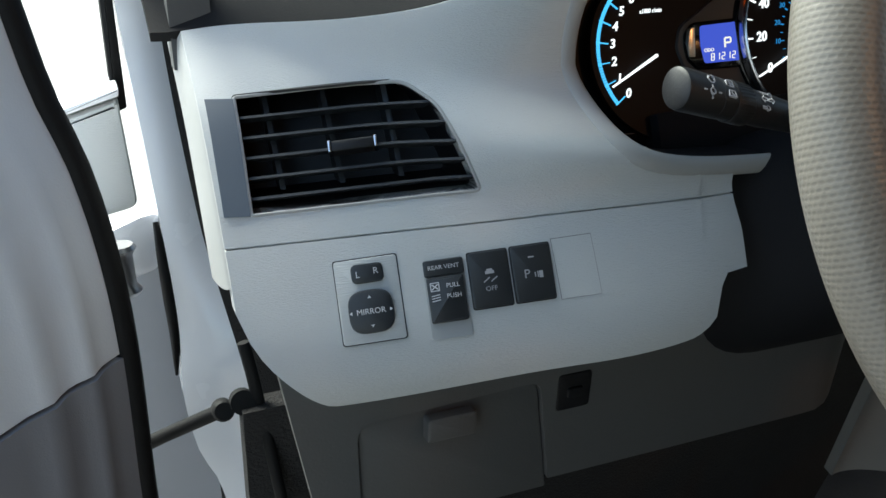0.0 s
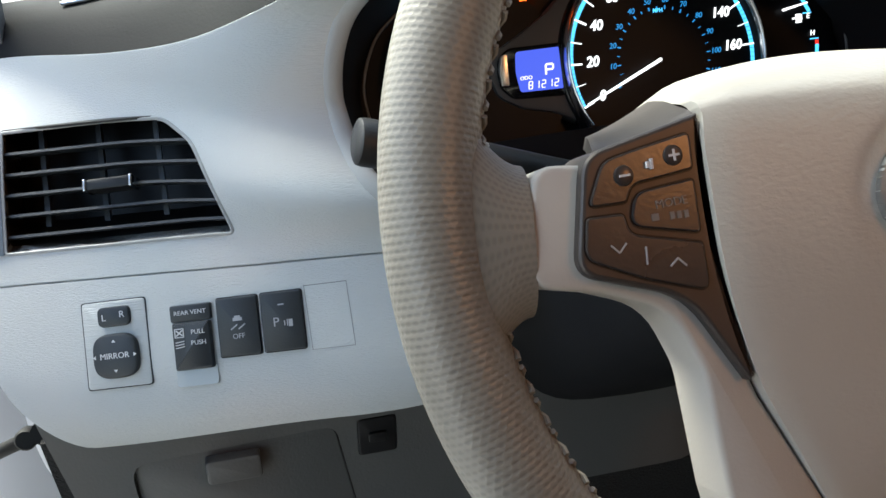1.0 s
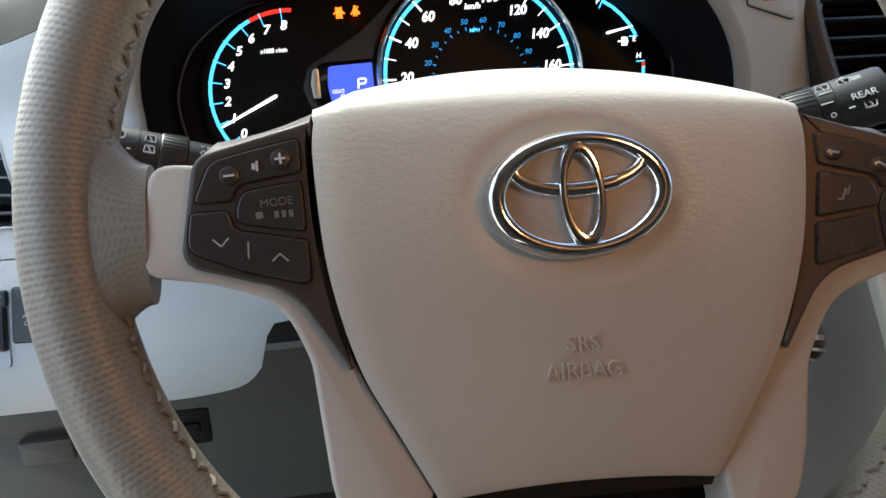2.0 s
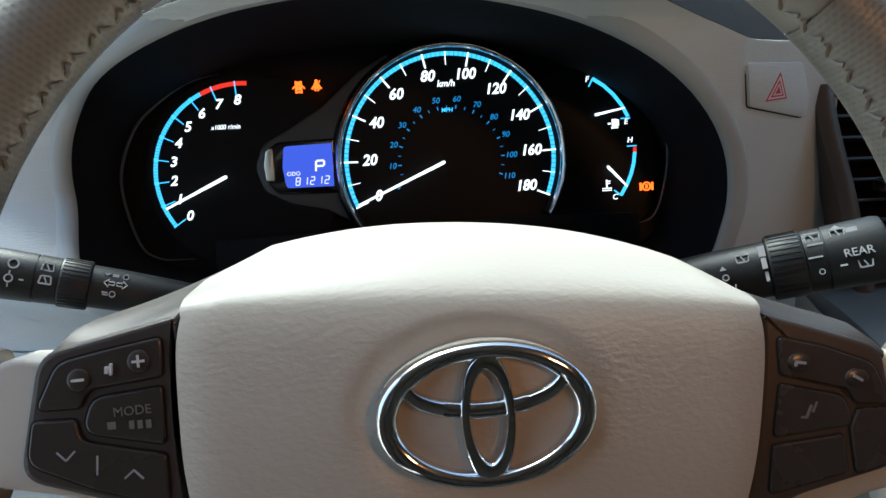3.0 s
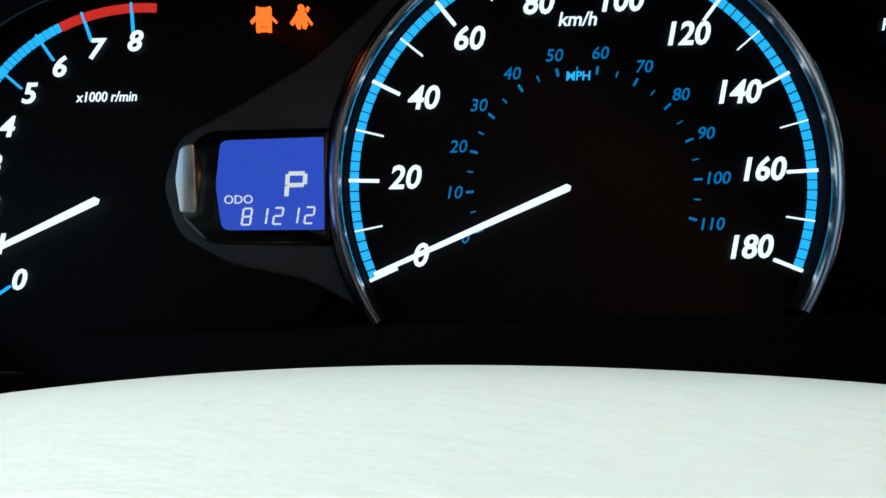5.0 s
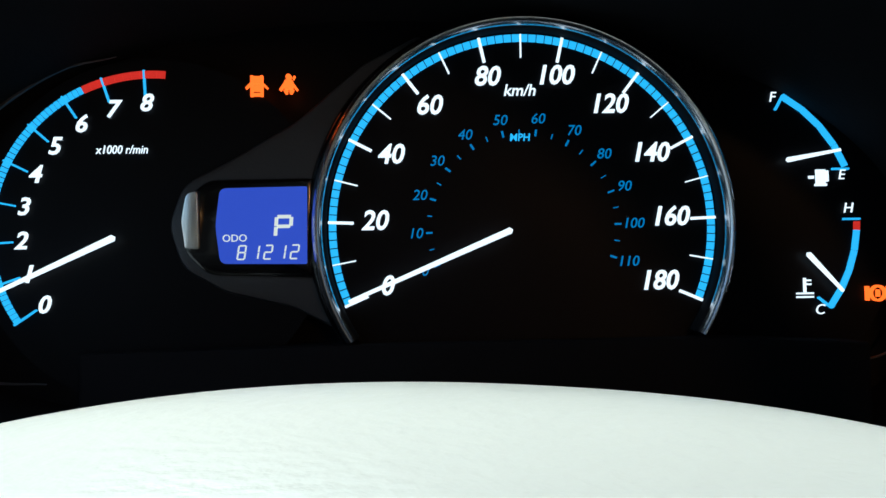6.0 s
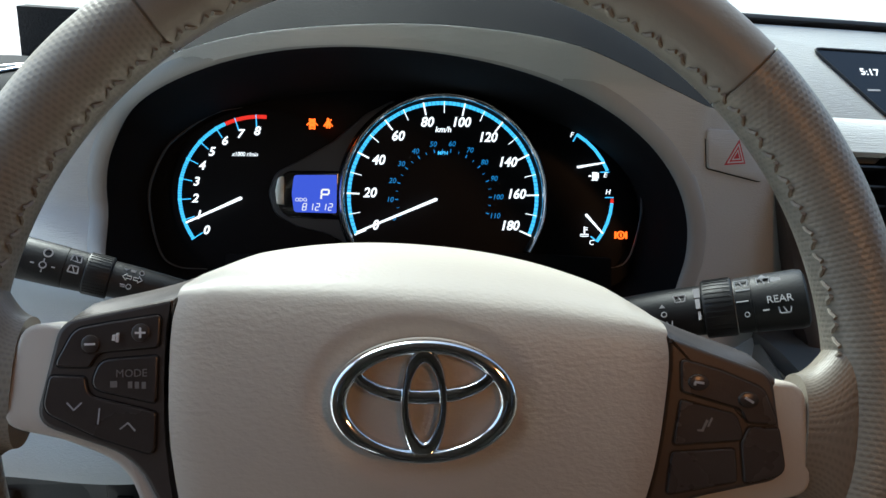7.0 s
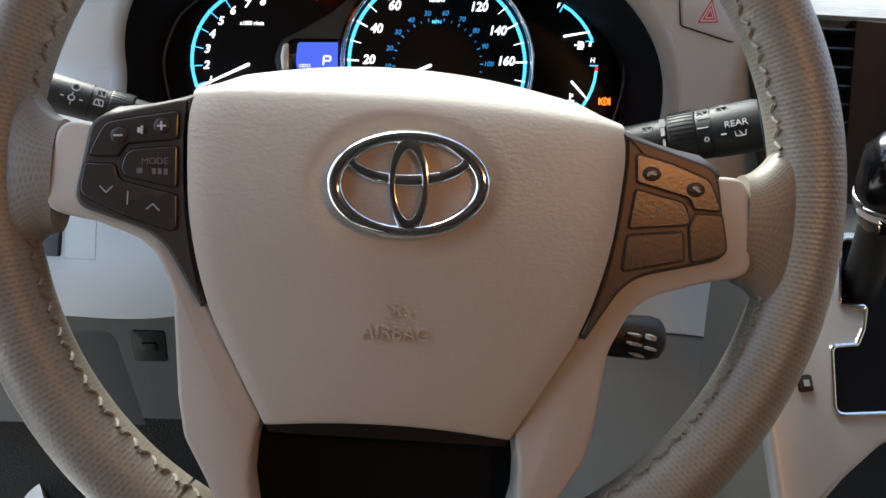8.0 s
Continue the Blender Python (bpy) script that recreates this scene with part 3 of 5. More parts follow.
# plain cap between the vent and the door
def cap_point(u, v):
    z = 0.643 + 0.0605 * v
    left, right = -0.3895 + 0.0017 * v, -0.3752 + 0.0030 * v
    return dash_point(left + (right - left) * u, z, 0.0016)


bm = sheet(cap_point, 4, 12, (0, 0.006, 0))
part("cap", bm, M_CAP, vent, "blue-grey cap at the end of the vent")


# ---- switches on the knee panel ----
def on_dash(name, label, category, x, z, group=""):
    return thing(name, label, category, dash_frame(x, z), group)


mirror = on_dash("mirror_switch", "square mirror adjusting switch, black knobs on a grey plate", "switch", -0.3195, 0.5975)
part("plate", prism(rounded(box(0.0365, 0.0485), 0.002), -0.004, 0.0006, 0.0006), M_DASH, mirror)
part("plate_gap", prism(rounded(box(0.0375, 0.0495), 0.002), -0.004, 0.00015), M_BLACK, mirror)
sel = part("selector", prism(rounded(moved(box(0.0185, 0.0112), 0.0005, 0.0155), 0.0035), 0, 0.0028, 0.001), M_SWITCH, mirror)
lettering("L", 0.0052, M_PRINT, sel, -0.005, 0.0150, 0.0029)
lettering("R", 0.0052, M_PRINT, sel, 0.0055, 0.0162, 0.0029)
pad_k = part("knob", prism(superoval(0, -0.0065, 0.0130, 0.0125, 3.2, 40), 0, 0.0042, 0.0018), M_SWITCH, mirror)
lettering("MIRROR", 0.0046, M_PRINT, pad_k, 0, -0.0065, 0.0043)
for px, py, a in ((0, 0.0018, 0), (0, -0.0148, math.pi), (-0.0115, -0.0065, math.pi / 2), (0.0115, -0.0065, -math.pi / 2)):
    tri = [(0, 0.0009), (-0.0011, -0.0007), (0.0011, -0.0007)]
    c, s = math.cos(a), math.sin(a)
    part("arrow", prism([(px + c * x - s * y, py + s * x + c * y) for x, y in tri], 0.004, 0.0044), M_PRINT, pad_k)

lever = on_dash("rear_vent_lever", "black pull lever for the rear vent in a grey recess", "lever", -0.2775, 0.5970)
part("recess", prism(rounded(box(0.0235, 0.046), 0.002), -0.004, 0.0002), M_SILVER, lever)
cap_l = part("lever_cap", prism(rounded(moved(box(0.0232, 0.0095), 0, 0.0178), 0.0015), 0, 0.0030, 0.001), M_SWITCH, lever)
lettering("REAR VENT", 0.0034, M_PRINT, cap_l, 0, 0.0180, 0.0031, wide=1.05)
body_l = part("lever_body", prism(rounded(moved(box(0.0215, 0.0265), 0, -0.0005), 0.0015), 0, 0.0044, 0.0015), M_SWITCH, lever)
lettering("PULL", 0.0036, M_PRINT, body_l, 0.0040, 0.0070, 0.0045)
lettering("PUSH", 0.0036, M_PRINT, body_l, 0.0040, 0.0010, 0.0045)
bars("symbol", [(-0.0065, 0.0071, 0.0046, 0.0007, 0.7), (-0.0065, 0.0071, 0.0046, 0.0007, -0.7), (-0.0065, 0.0094, 0.0052, 0.0005, 0), (-0.0065, 0.0048, 0.0052, 0.0005, 0), (-0.0089, 0.0071, 0.0005, 0.0046, 0), (-0.0041, 0.0071, 0.0005, 0.0046, 0), (-0.0065, 0.0022, 0.0050, 0.0005, 0.12), (-0.0065, 0.0007, 0.0050, 0.0005, 0.12), (-0.0065, -0.0008, 0.0050, 0.0005, 0.12)], M_PRINT, body_l, 0.0042, 0.0046)


def push_button(x, z, label):
    b = on_dash("push_button", label, "switch", x, z, "push buttons on the knee panel")
    part("gap", prism(rounded(box(0.0243, 0.0338), 0.0018), -0.004, 0.0001), M_BLACK, b)
    part("key", prism(rounded(box(0.0232, 0.0326), 0.0018), -0.003, 0.0022, 0.0009), M_SWITCH, b)
    return b


b1 = push_button(-0.2523, 0.6060, "black push button with a skidding car symbol")
bars("symbol", [(0, 0.0040, 0.0052, 0.0018, 0), (0, 0.0054, 0.0034, 0.0012, 0), (-0.0022, -0.0002, 0.0046, 0.0007, 0.6), (0.0022, -0.0002, 0.0046, 0.0007, 0.6)], M_PRINT_DIM, b1, 0.0020, 0.0024)
lettering("OFF", 0.0040, M_PRINT_DIM, b1, 0, -0.0055, 0.0023)
b2 = push_button(-0.2284, 0.6085, "black push button with a parking sensor symbol")
lettering("P", 0.0072, M_PRINT_DIM, b2, -0.0035, -0.0005, 0.0023)
bars("symbol", [(0.0012, -0.0012, 0.0006, 0.0028, 0), (0.0028, -0.0012, 0.0006, 0.0036, 0), (0.0046, -0.0014, 0.0022, 0.0040, 0), (0, 0.0092, 0.0034, 0.0008, 0)], M_PRINT_DIM, b2, 0.0020, 0.0024)
blank = on_dash("blank_plate", "plain grey blank plate beside the push buttons", "plate", -0.2035, 0.6110)
for nm, grow, off, mat in (("plate_gap", 0.0005, 0.00010, M_DASH_LOW), ("plate", 0.0, 0.00030, M_DASH)):
    w, h = 0.0226 + grow, 0.0319 + grow
    ob = part(nm, sheet(lambda u, v: dash_point(-0.2035 + w * (u - 0.5), 0.6110 + h * (v - 0.5) + 0.10 * w * (u - 0.5), off), 8, 10, (0, 0.004, 0)), mat, blank)
    ob.matrix_parent_inverse = blank.matrix_world.inverted()

# hazard switch
hz_m = axes_at(dash_point(0.2190, 0.7765), dash_point(0.240, 0.7765) - dash_point(0.200, 0.7765), (0, 0.02, 1))
haz = thing("hazard_switch", "pale grey hazard switch with a red triangle", "switch", hz_m)
HAZ = rounded([(-0.0215, -0.0080), (0.0315, -0.0205), (0.0295, -0.0060), (0.0190, 0.0135), (-0.0285, 0.0170)], [0.003, 0.005, 0.004, 0.003, 0.003])
part("gap", prism(offset_loop(HAZ, 0.0009), -0.006, 0.0002), M_BLACK, haz)
part("key", prism(HAZ, -0.004, 0.0022, 0.0008), M_DASH, haz)
for r, mat, h in ((0.0106, M_RED_PRINT, 0.0024), (0.0086, M_PRINT, 0.0025), (0.0066, M_RED_PRINT, 0.0026), (0.0046, M_PRINT, 0.0027), (0.0030, M_RED_PRINT, 0.0028)):
    part("triangle", prism([(r * math.cos(a), r * math.sin(a) - 0.001) for a in (radians(90), radians(210), radians(330))], 0.002, h), mat, haz)


# ---- instrument cluster ----
cluster = thing("instrument_cluster", "black instrument cluster with lit blue and white gauges", "instrument cluster", cluster_m)
part("back_panel", prism(egg(-0.029, -0.012, 0.179, 0.092, 0.060), -0.018, -0.0125), M_DIAL, cluster)
for pts in ([(-0.1400, 0.0610), (-0.1594, 0.0562), (-0.1800, 0.0430), (-0.1936, 0.0282), (-0.2031, -0.0004), (-0.1964, -0.0369), (-0.1850, -0.0489), (-0.1637, -0.0510)], [(0.0950, 0.0560), (0.1110, 0.0510), (0.1236, 0.0404), (0.1362, 0.0251), (0.1442, -0.0002), (0.1403, -0.0279), (0.1322, -0.0454), (0.1192, -0.0500)]):
    bezel = [(spline_at([(k, p[0]) for k, p in enumerate(pts)], q), spline_at([(k, p[1]) for k, p in enumerate(pts)], q), -0.0035) for q in np.linspace(0, len(pts) - 1, 60)]
    part("bezel_line", sweep(bezel, lambda t: circle(0.0002 + 0.0008 * math.sin(math.pi * t), 6), closed=False), M_BEZEL, cluster, "thin satin bezel line")

speedo = part("speedometer", prism(superoval(0, 0, 0.0700, 0.0690, 2, 96), -0.0125, -0.0008), M_DIAL, cluster, "round speedometer dial with white numerals")
R = 0.0676


def polar(r, a):
    return r * math.cos(a), r * math.sin(a)


def kmh(v):
    return radians(90 + (90 - v) * 1.257)


def arc_band(cx, cy, r0, r1, a0, a1, n0, n1, count, gap, bm=None):
    """Segments of a ring with small gaps between them."""
    bm = bm or bmesh.new()
    for k in range(count):
        b0, b1 = a0 + (a1 - a0) * k / count, a0 + (a1 - a0) * (k + 1) / count
        g = gap * (1 if a1 > a0 else -1)
        p = [(cx + r * math.cos(a), cy + r * math.sin(a)) for r, a in ((r0, b0), (r0, b1 - g), (r1, b1 - g), (r1, b0))]
        prism(p, n0, n1, 0, bm)
    return bm


def lit_segments(parent, cx, cy, r0, r1, a0, a1, n0, n1, count, gap, mat):
    """The single lit segments of a scale, on one shared mesh."""
    step = (a1 - a0) / count
    first = part("band_segment", arc_band(0, 0, r0, r1, 0, step, n0, n1, 1, gap), mat, parent)
    for k in range(count):
        ob = first if k == 0 else new("band_segment", first.data)
        ob.parent = parent
        ob.matrix_basis = Matrix.Translation((cx, cy, 0)) @ Matrix.Rotation(a0 + step * k, 4, "Z")


lit_segments(speedo, 0, 0, R * 0.963, R, kmh(0), kmh(180), -0.001, 0.0, 90, 0.0058, G_BLUE)
for v in range(0, 181, 10):
    a = kmh(v)
    big = v % 20 == 0
    r0, r1 = (R * 0.875, R * 1.004) if big else (R * 0.880, R * 1.0)
    x, y = polar((r0 + r1) / 2, a)
    bars("tick", [(x, y, r1 - r0, 0.00095 if big else 0.00042, a)], G_WHITE, speedo, -0.001, 0.0004)
NUM_AT = {0: (-0.0481, -0.0199), 20: (-0.0520, 0.0026), 40: (-0.0462, 0.0255), 60: (-0.0327, 0.0425), 80: (-0.0123, 0.0525), 100: (0.0116, 0.0528), 120: (0.0305, 0.0426), 140: (0.0448, 0.0253), 160: (0.0513, 0.0027), 180: (0.0468, -0.0197)}
for v, (x, y) in NUM_AT.items():
    lettering(str(v), 0.0094, G_WHITE, speedo, x, y, 0.0002, slant=0.22, wide=0.95, name="numeral", bold=0.022)
lettering("km/h", 0.0056, G_WHITE, speedo, -0.0008, 0.0476, 0.0002, slant=0.2, name="unit", bold=0.012)
lettering("MPH", 0.0036, G_BLUE, speedo, -0.0010, 0.0311, 0.0002, slant=0.1, name="unit", bold=0.015)
for v in range(0, 111, 5):
    a = kmh(v * 1.609)
    x, y = polar(R * 0.49, a)
    bars("mile_tick", [(x, y, 0.0022 if v % 10 == 0 else 0.0017, 0.0006 if v % 10 == 0 else 0.0003, a)], G_BLUE_DIM, speedo, -0.001, 0.0002)
    if v % 10 == 0:
        x, y = polar(R * (0.562 if v < 100 else 0.568), a)
        lettering(str(v), 0.0051, G_BLUE_DIM, speedo, x, y, 0.0001, slant=0.2, name="mile_numeral")


def needle(parent, x, y, a, r0, r1, width, n, label="lit white pointer"):
    p = [(x + r * math.cos(a) - w * math.sin(a), y + r * math.sin(a) + w * math.cos(a)) for r, w in ((r0, -width), (r1, -width * 0.55), (r1, width * 0.55), (r0, width), (r0 - width * 0.8, 0))]
    return part("needle", prism(p, n - 0.0012, n, 0.0003), G_WHITE, parent, label)


needle(speedo, -0.0055, -0.0015, kmh(0.2), 0.0, 0.0600, 0.0011, 0.0055)
# chrome ring round the speedometer: an inner wall that leans outwards, and a rounded crest
ring = [(*polar(0.0696, radians(a)), 0.0) for a in np.linspace(-32.5, 212.5, 110)]
RING_SECTION = [(-0.0003, 0.0040), (0.0001, 0.0066), (0.0008, 0.0080), (0.0016, 0.0083), (0.0025, 0.0076), (0.0033, 0.0052), (0.0037, -0.0100), (0.0005, -0.0100)]
part("ring_wall", sweep(ring, [(-0.0014, -0.0100), (-0.0012, 0.0), (-0.0008, 0.0036), (-0.0002, 0.0046), (0.0003, 0.0046), (0.0003, -0.0100)], closed=False), M_HOOD, speedo, "matt black inner wall of the ring", smooth=50)
part("chrome_ring", sweep(ring, RING_SECTION, closed=False), M_RING, speedo, "polished dark chrome ring", smooth=50)
shoulder = [(*polar(0.0738, radians(a)), -0.004) for a in np.linspace(112, 214, 50)]
part("ring_shoulder", sweep(shoulder, lambda t: [(x * (0.25 + 0.75 * math.sin(math.pi * min(1, 0.12 + t * 0.88)) ** 0.6), y) for x, y in circle(0.0022, 12, 0.0052)], closed=False), M_GLOSS, cluster, "gloss black shoulder beside the ring")
part("lower_trim", prism(rounded([(-0.150, -0.0405), (-0.060, -0.0392), (0.060, -0.0392), (0.120, -0.0420), (0.120, -0.075), (-0.150, -0.075)], 0.002), -0.012, 0.0045, 0.001), M_HOOD, cluster, "matt black trim under the gauges")

# dark pod with the display
POD = rounded([(-0.034, 0.0690), (-0.0553, 0.0580), (-0.0788, 0.0378), (-0.1020, 0.0243), (-0.1175, 0.0165), (-0.1225, 0.0023), (-0.1180, -0.0125), (-0.1029, -0.0212), (-0.0800, -0.0266), (-0.0600, -0.0375), (-0.050, 0.0)], [0.002, 0.02, 0.03, 0.02, 0.012, 0.012, 0.012, 0.02, 0.02, 0.003, 0.003], 5)
pod = part("display_pod", prism(POD, -0.0125, -0.0012, 0.0025), M_POD, cluster, "dark grey swept pod")
FRAME = rounded([(-0.0728, -0.0163), (-0.0726, 0.0178), (-0.1085, 0.0176), (-0.1158, 0.0110), (-0.1172, 0.0020), (-0.1160, -0.0075), (-0.1085, -0.0150)], [0.002, 0.002, 0.009, 0.008, 0.012, 0.008, 0.009])
part("display_frame", prism(FRAME, -0.002, 0.0016, 0.0016), M_GLOSS, pod, "gloss black display frame")
part("screen", prism(rounded([(-0.0749, -0.0117), (-0.0746, 0.0148), (-0.1040, 0.0144), (-0.1056, 0.0015), (-0.1040, -0.0112)], [0.0006, 0.0006, 0.0025, 0.02, 0.0025]), 0.001, 0.0019), G_LCD, pod, "lit blue screen")
cap = part("glint_cap", prism(moved(rounded([(-0.1158, -0.0060), (-0.1108, -0.0064), (-0.1107, 0.0134), (-0.1146, 0.0126), (-0.1166, 0.0035)], [0.001, 0.001, 0.001, 0.003, 0.01]), 0.1133, -0.0035), -0.003, 0, 0.0004), M_POLISH, pod, "polished pale end of the display frame")
cap.matrix_basis = pose(-0.1133, 0.0035, 0.0036, 9)


def seven(digit, x, y, w, h, t, slant, parent):
    """A digit of seven lit bars."""
    on = {"8": "abcdefg", "1": "bc", "2": "abged", "P": "abefg"}[digit]
    seg = {"a": (0, h / 2, w, t), "d": (0, -h / 2, w, t), "g": (0, 0, w, t), "b": (w / 2, h / 4, t, h / 2), "c": (w / 2, -h / 4, t, h / 2), "e": (-w / 2, -h / 4, t, h / 2), "f": (-w / 2, h / 4, t, h / 2)}
    bm = bmesh.new()
    for k in on:
        sx, sy, sw, sh = seg[k]
        prism([(x + sx + px * 0.9 + slant * (sy + py), y + sy + py * 0.9) for px, py in box(sw, sh)], 0.0018, 0.0023, 0, bm)
    return part("digit", bm, G_LCD_TEXT, parent)


for k, d in enumerate("81212"):
    seven(d, -0.0968 + 0.00445 * k, -0.0075, 0.0024, 0.0046, 0.00055, 0.16, pod)
seven("P", -0.0827, 0.0012, 0.0050, 0.0066, 0.0013, 0.08, pod)
lettering("ODO", 0.0035, G_LCD_TEXT, pod, -0.0991, -0.0027, 0.0021, name="digit")

# rev counter
RX, RY, RR = -0.1280, 0.0005, 0.0556
rev = part("rev_counter", prism(superoval(RX, RY, 0.060, 0.060, 2, 72), -0.0125, -0.0090), M_DIAL, cluster, "rev counter dial with white numerals")
krpm = lambda k: radians(214 - 15.15 * k)
lit_segments(rev, RX, RY, RR * 0.958, RR, krpm(0), krpm(6.5), -0.0092, -0.0082, 52, 0.0055, G_BLUE)
lit_segments(rev, RX, RY, RR * 0.955, RR, krpm(6.5), krpm(8.5), -0.0092, -0.0082, 10, 0.001, G_RED)
for k in range(9):
    a = krpm(k)
    x, y = RX + RR * 0.925 * math.cos(a), RY + RR * 0.925 * math.sin(a)
    bars("tick", [(x, y, RR * 0.16, 0.0006, a)], G_BLUE, rev, -0.0092, -0.0078)
    x, y = RX + RR * 0.795 * math.cos(a), RY + RR * 0.795 * math.sin(a)
    lettering(str(k), 0.0083, G_WHITE, rev, x, y, -0.0080, slant=0.25, name="numeral", bold=0.022)
lettering("x1000 r/min", 0.0042, G_WHITE, rev, -0.1382, 0.0286, -0.0080, slant=0.2, wide=0.85, name="unit")
needle(rev, -0.1402, -0.0018, radians(204.8), 0.0, 0.0410, 0.0011, -0.0040)

rev.location.z += 0.005

# fuel and temperature gauges
FX, FY, FR = 0.0715, 0.0015, 0.0528
fuel = part("fuel_gauge", prism(superoval(FX + 0.02, FY, 0.046, 0.054, 2.4, 64), -0.0125, -0.0075), M_DIAL, cluster, "fuel and temperature dial")
part("fuel_band", arc_band(FX, FY, FR * 0.960, FR, radians(60.8), radians(21.7), -0.0076, -0.0066, 4, 0.004), G_BLUE, fuel)
part("heat_band", arc_band(FX, FY, FR * 0.960, FR, radians(-4.5), radians(-38), -0.0076, -0.0066, 4, 0.004), G_BLUE, fuel)
part("heat_red", arc_band(FX, FY, FR * 0.960, FR, radians(-1), radians(-4.5), -0.0076, -0.0066, 1, 0), G_RED, fuel)
for a, r in ((60.8, 0.93), (21.7, 0.94), (0, 0.94), (-38, 0.93)):
    x, y = FX + FR * r * math.cos(radians(a)), FY + FR * r * math.sin(radians(a))
    bars("tick", [(x, y, 0.0062, 0.0007, radians(a if abs(a) > 30 else 0))], G_BLUE, fuel, -0.0076, -0.0062)
for ch, x, y in (("F", 0.0927, 0.0462), ("E", 0.1177, 0.0176), ("H", 0.1198, 0.0054), ("C", 0.1080, -0.0313)):
    lettering(ch, 0.0052, G_WHITE, fuel, x, y, -0.0066, slant=0.2, name="numeral")
bars("pump_symbol", [(0.1102, 0.0171, 0.0034, 0.0052, 0), (0.1127, 0.0173, 0.0007, 0.0040, 0), (0.1102, 0.0141, 0.0044, 0.0008, 0), (0.1067, 0.0169, 0.0018, 0.0010, 0)], G_WHITE, fuel, -0.0076, -0.0066)
bars("heat_symbol", [(0.1030, -0.0223, 0.0008, 0.0052, 0), (0.1043, -0.0206, 0.0020, 0.0006, 0), (0.1043, -0.0220, 0.0020, 0.0006, 0), (0.1030, -0.0253, 0.0062, 0.0006, 0), (0.1030, -0.0266, 0.0062, 0.0006, 0)], G_WHITE, fuel, -0.0076, -0.0066)


def pointer(x0, y0, x1, y1, parent):
    a = math.atan2(y1 - y0, x1 - x0)
    return needle(parent, x0, y0, a, 0, math.hypot(x1 - x0, y1 - y0), 0.0009, -0.0036)


pointer(0.0969, 0.0230, 0.1165, 0.0265, fuel)
pointer(0.1034, -0.0111, 0.1158, -0.0246, fuel)
# warning lights
bm = prism(rounded(moved(box(0.0042, 0.0026), -0.0921, 0.0526), [0.0002, 0.0002, 0.0010, 0.0010]), -0.0042, -0.0026)
prism(moved(box(0.0042, 0.0022), -0.0921, 0.0498), -0.0042, -0.0026, 0, bm)
prism(rounded(moved(box(0.0042, 0.0010), -0.0921, 0.0475), [0.0005, 0.0005, 0, 0]), -0.0042, -0.0026, 0, bm)
prism(moved(box(0.0009, 0.0074), -0.0938, 0.0505), -0.0043, -0.0027, 0, bm)
prism(moved(box(0.0009, 0.0074), -0.0904, 0.0505), -0.0043, -0.0027, 0, bm)
for sx in (-1, 1):
    prism([(-0.0921 + sx * x, y) for x, y in ((0.0021, 0.0518), (0.0039, 0.0500), (0.0036, 0.0493), (0.0021, 0.0507))], -0.0042, -0.0026, 0, bm)
part("door_light", bm, G_AMBER, cluster, "lit amber open door light")
bm = prism(superoval(-0.0811, 0.0537, 0.0010, 0.0010, 2, 14), -0.0042, -0.0026)
prism(rounded([(-0.0826, 0.0493), (-0.0796, 0.0493), (-0.0796, 0.0522), (-0.0803, 0.0528), (-0.0819, 0.0528), (-0.0826, 0.0522)], 0.0004), -0.0042, -0.0026, 0, bm)
for sx in (-1, 1):
    prism([(-0.0811 + sx * x, y) for x, y in ((0.0015, 0.0518), (0.0033, 0.0492), (0.0027, 0.0487), (0.0013, 0.0505))], -0.0042, -0.0026, 0, bm)
    prism([(-0.0811 + sx * x, y) for x, y in ((0.0002, 0.0491), (0.0019, 0.0491), (0.0012, 0.0477), (0.0004, 0.0477))], -0.0042, -0.0026, 0, bm)
prism([(-0.0798, 0.0530), (-0.0792, 0.0541), (-0.0787, 0.0538), (-0.0793, 0.0526)], -0.0042, -0.0026, 0, bm)
part("belt_light", bm, G_AMBER, cluster, "lit amber seat belt light")
bm = arc_band(0.1299, -0.0257, 0.0022, 0.0030, 0, 2 * math.pi, -0.0073, -0.0058, 20, 0)
prism(moved(box(0.0010, 0.0026), 0.1299, -0.0257), -0.0073, -0.0058, 0, bm)
for sx in (-1, 1):
    prism(moved(box(0.0010, 0.0052), 0.1299 + sx * 0.0040, -0.0257), -0.0073, -0.0058, 0, bm)
part("brake_light", bm, G_AMBER, cluster, "lit orange brake light")


# ---- steering wheel ----
WHEEL = axes_at((0.0062, 0.0015, 0.7196), (0.99684, -0.0733, -0.03067), (0.05655, 0.38411, 0.92155))
wheel = thing("steering_wheel", "cream leather steering wheel with bronze switch panels and a chrome badge", "steering wheel", WHEEL)
RIM_R, RIM_A, RIM_N, RIM_U, RIM_X, RIM_Z = 0.1945, 0.0180, 0.0175, 0.0045, 0.0025, -0.036


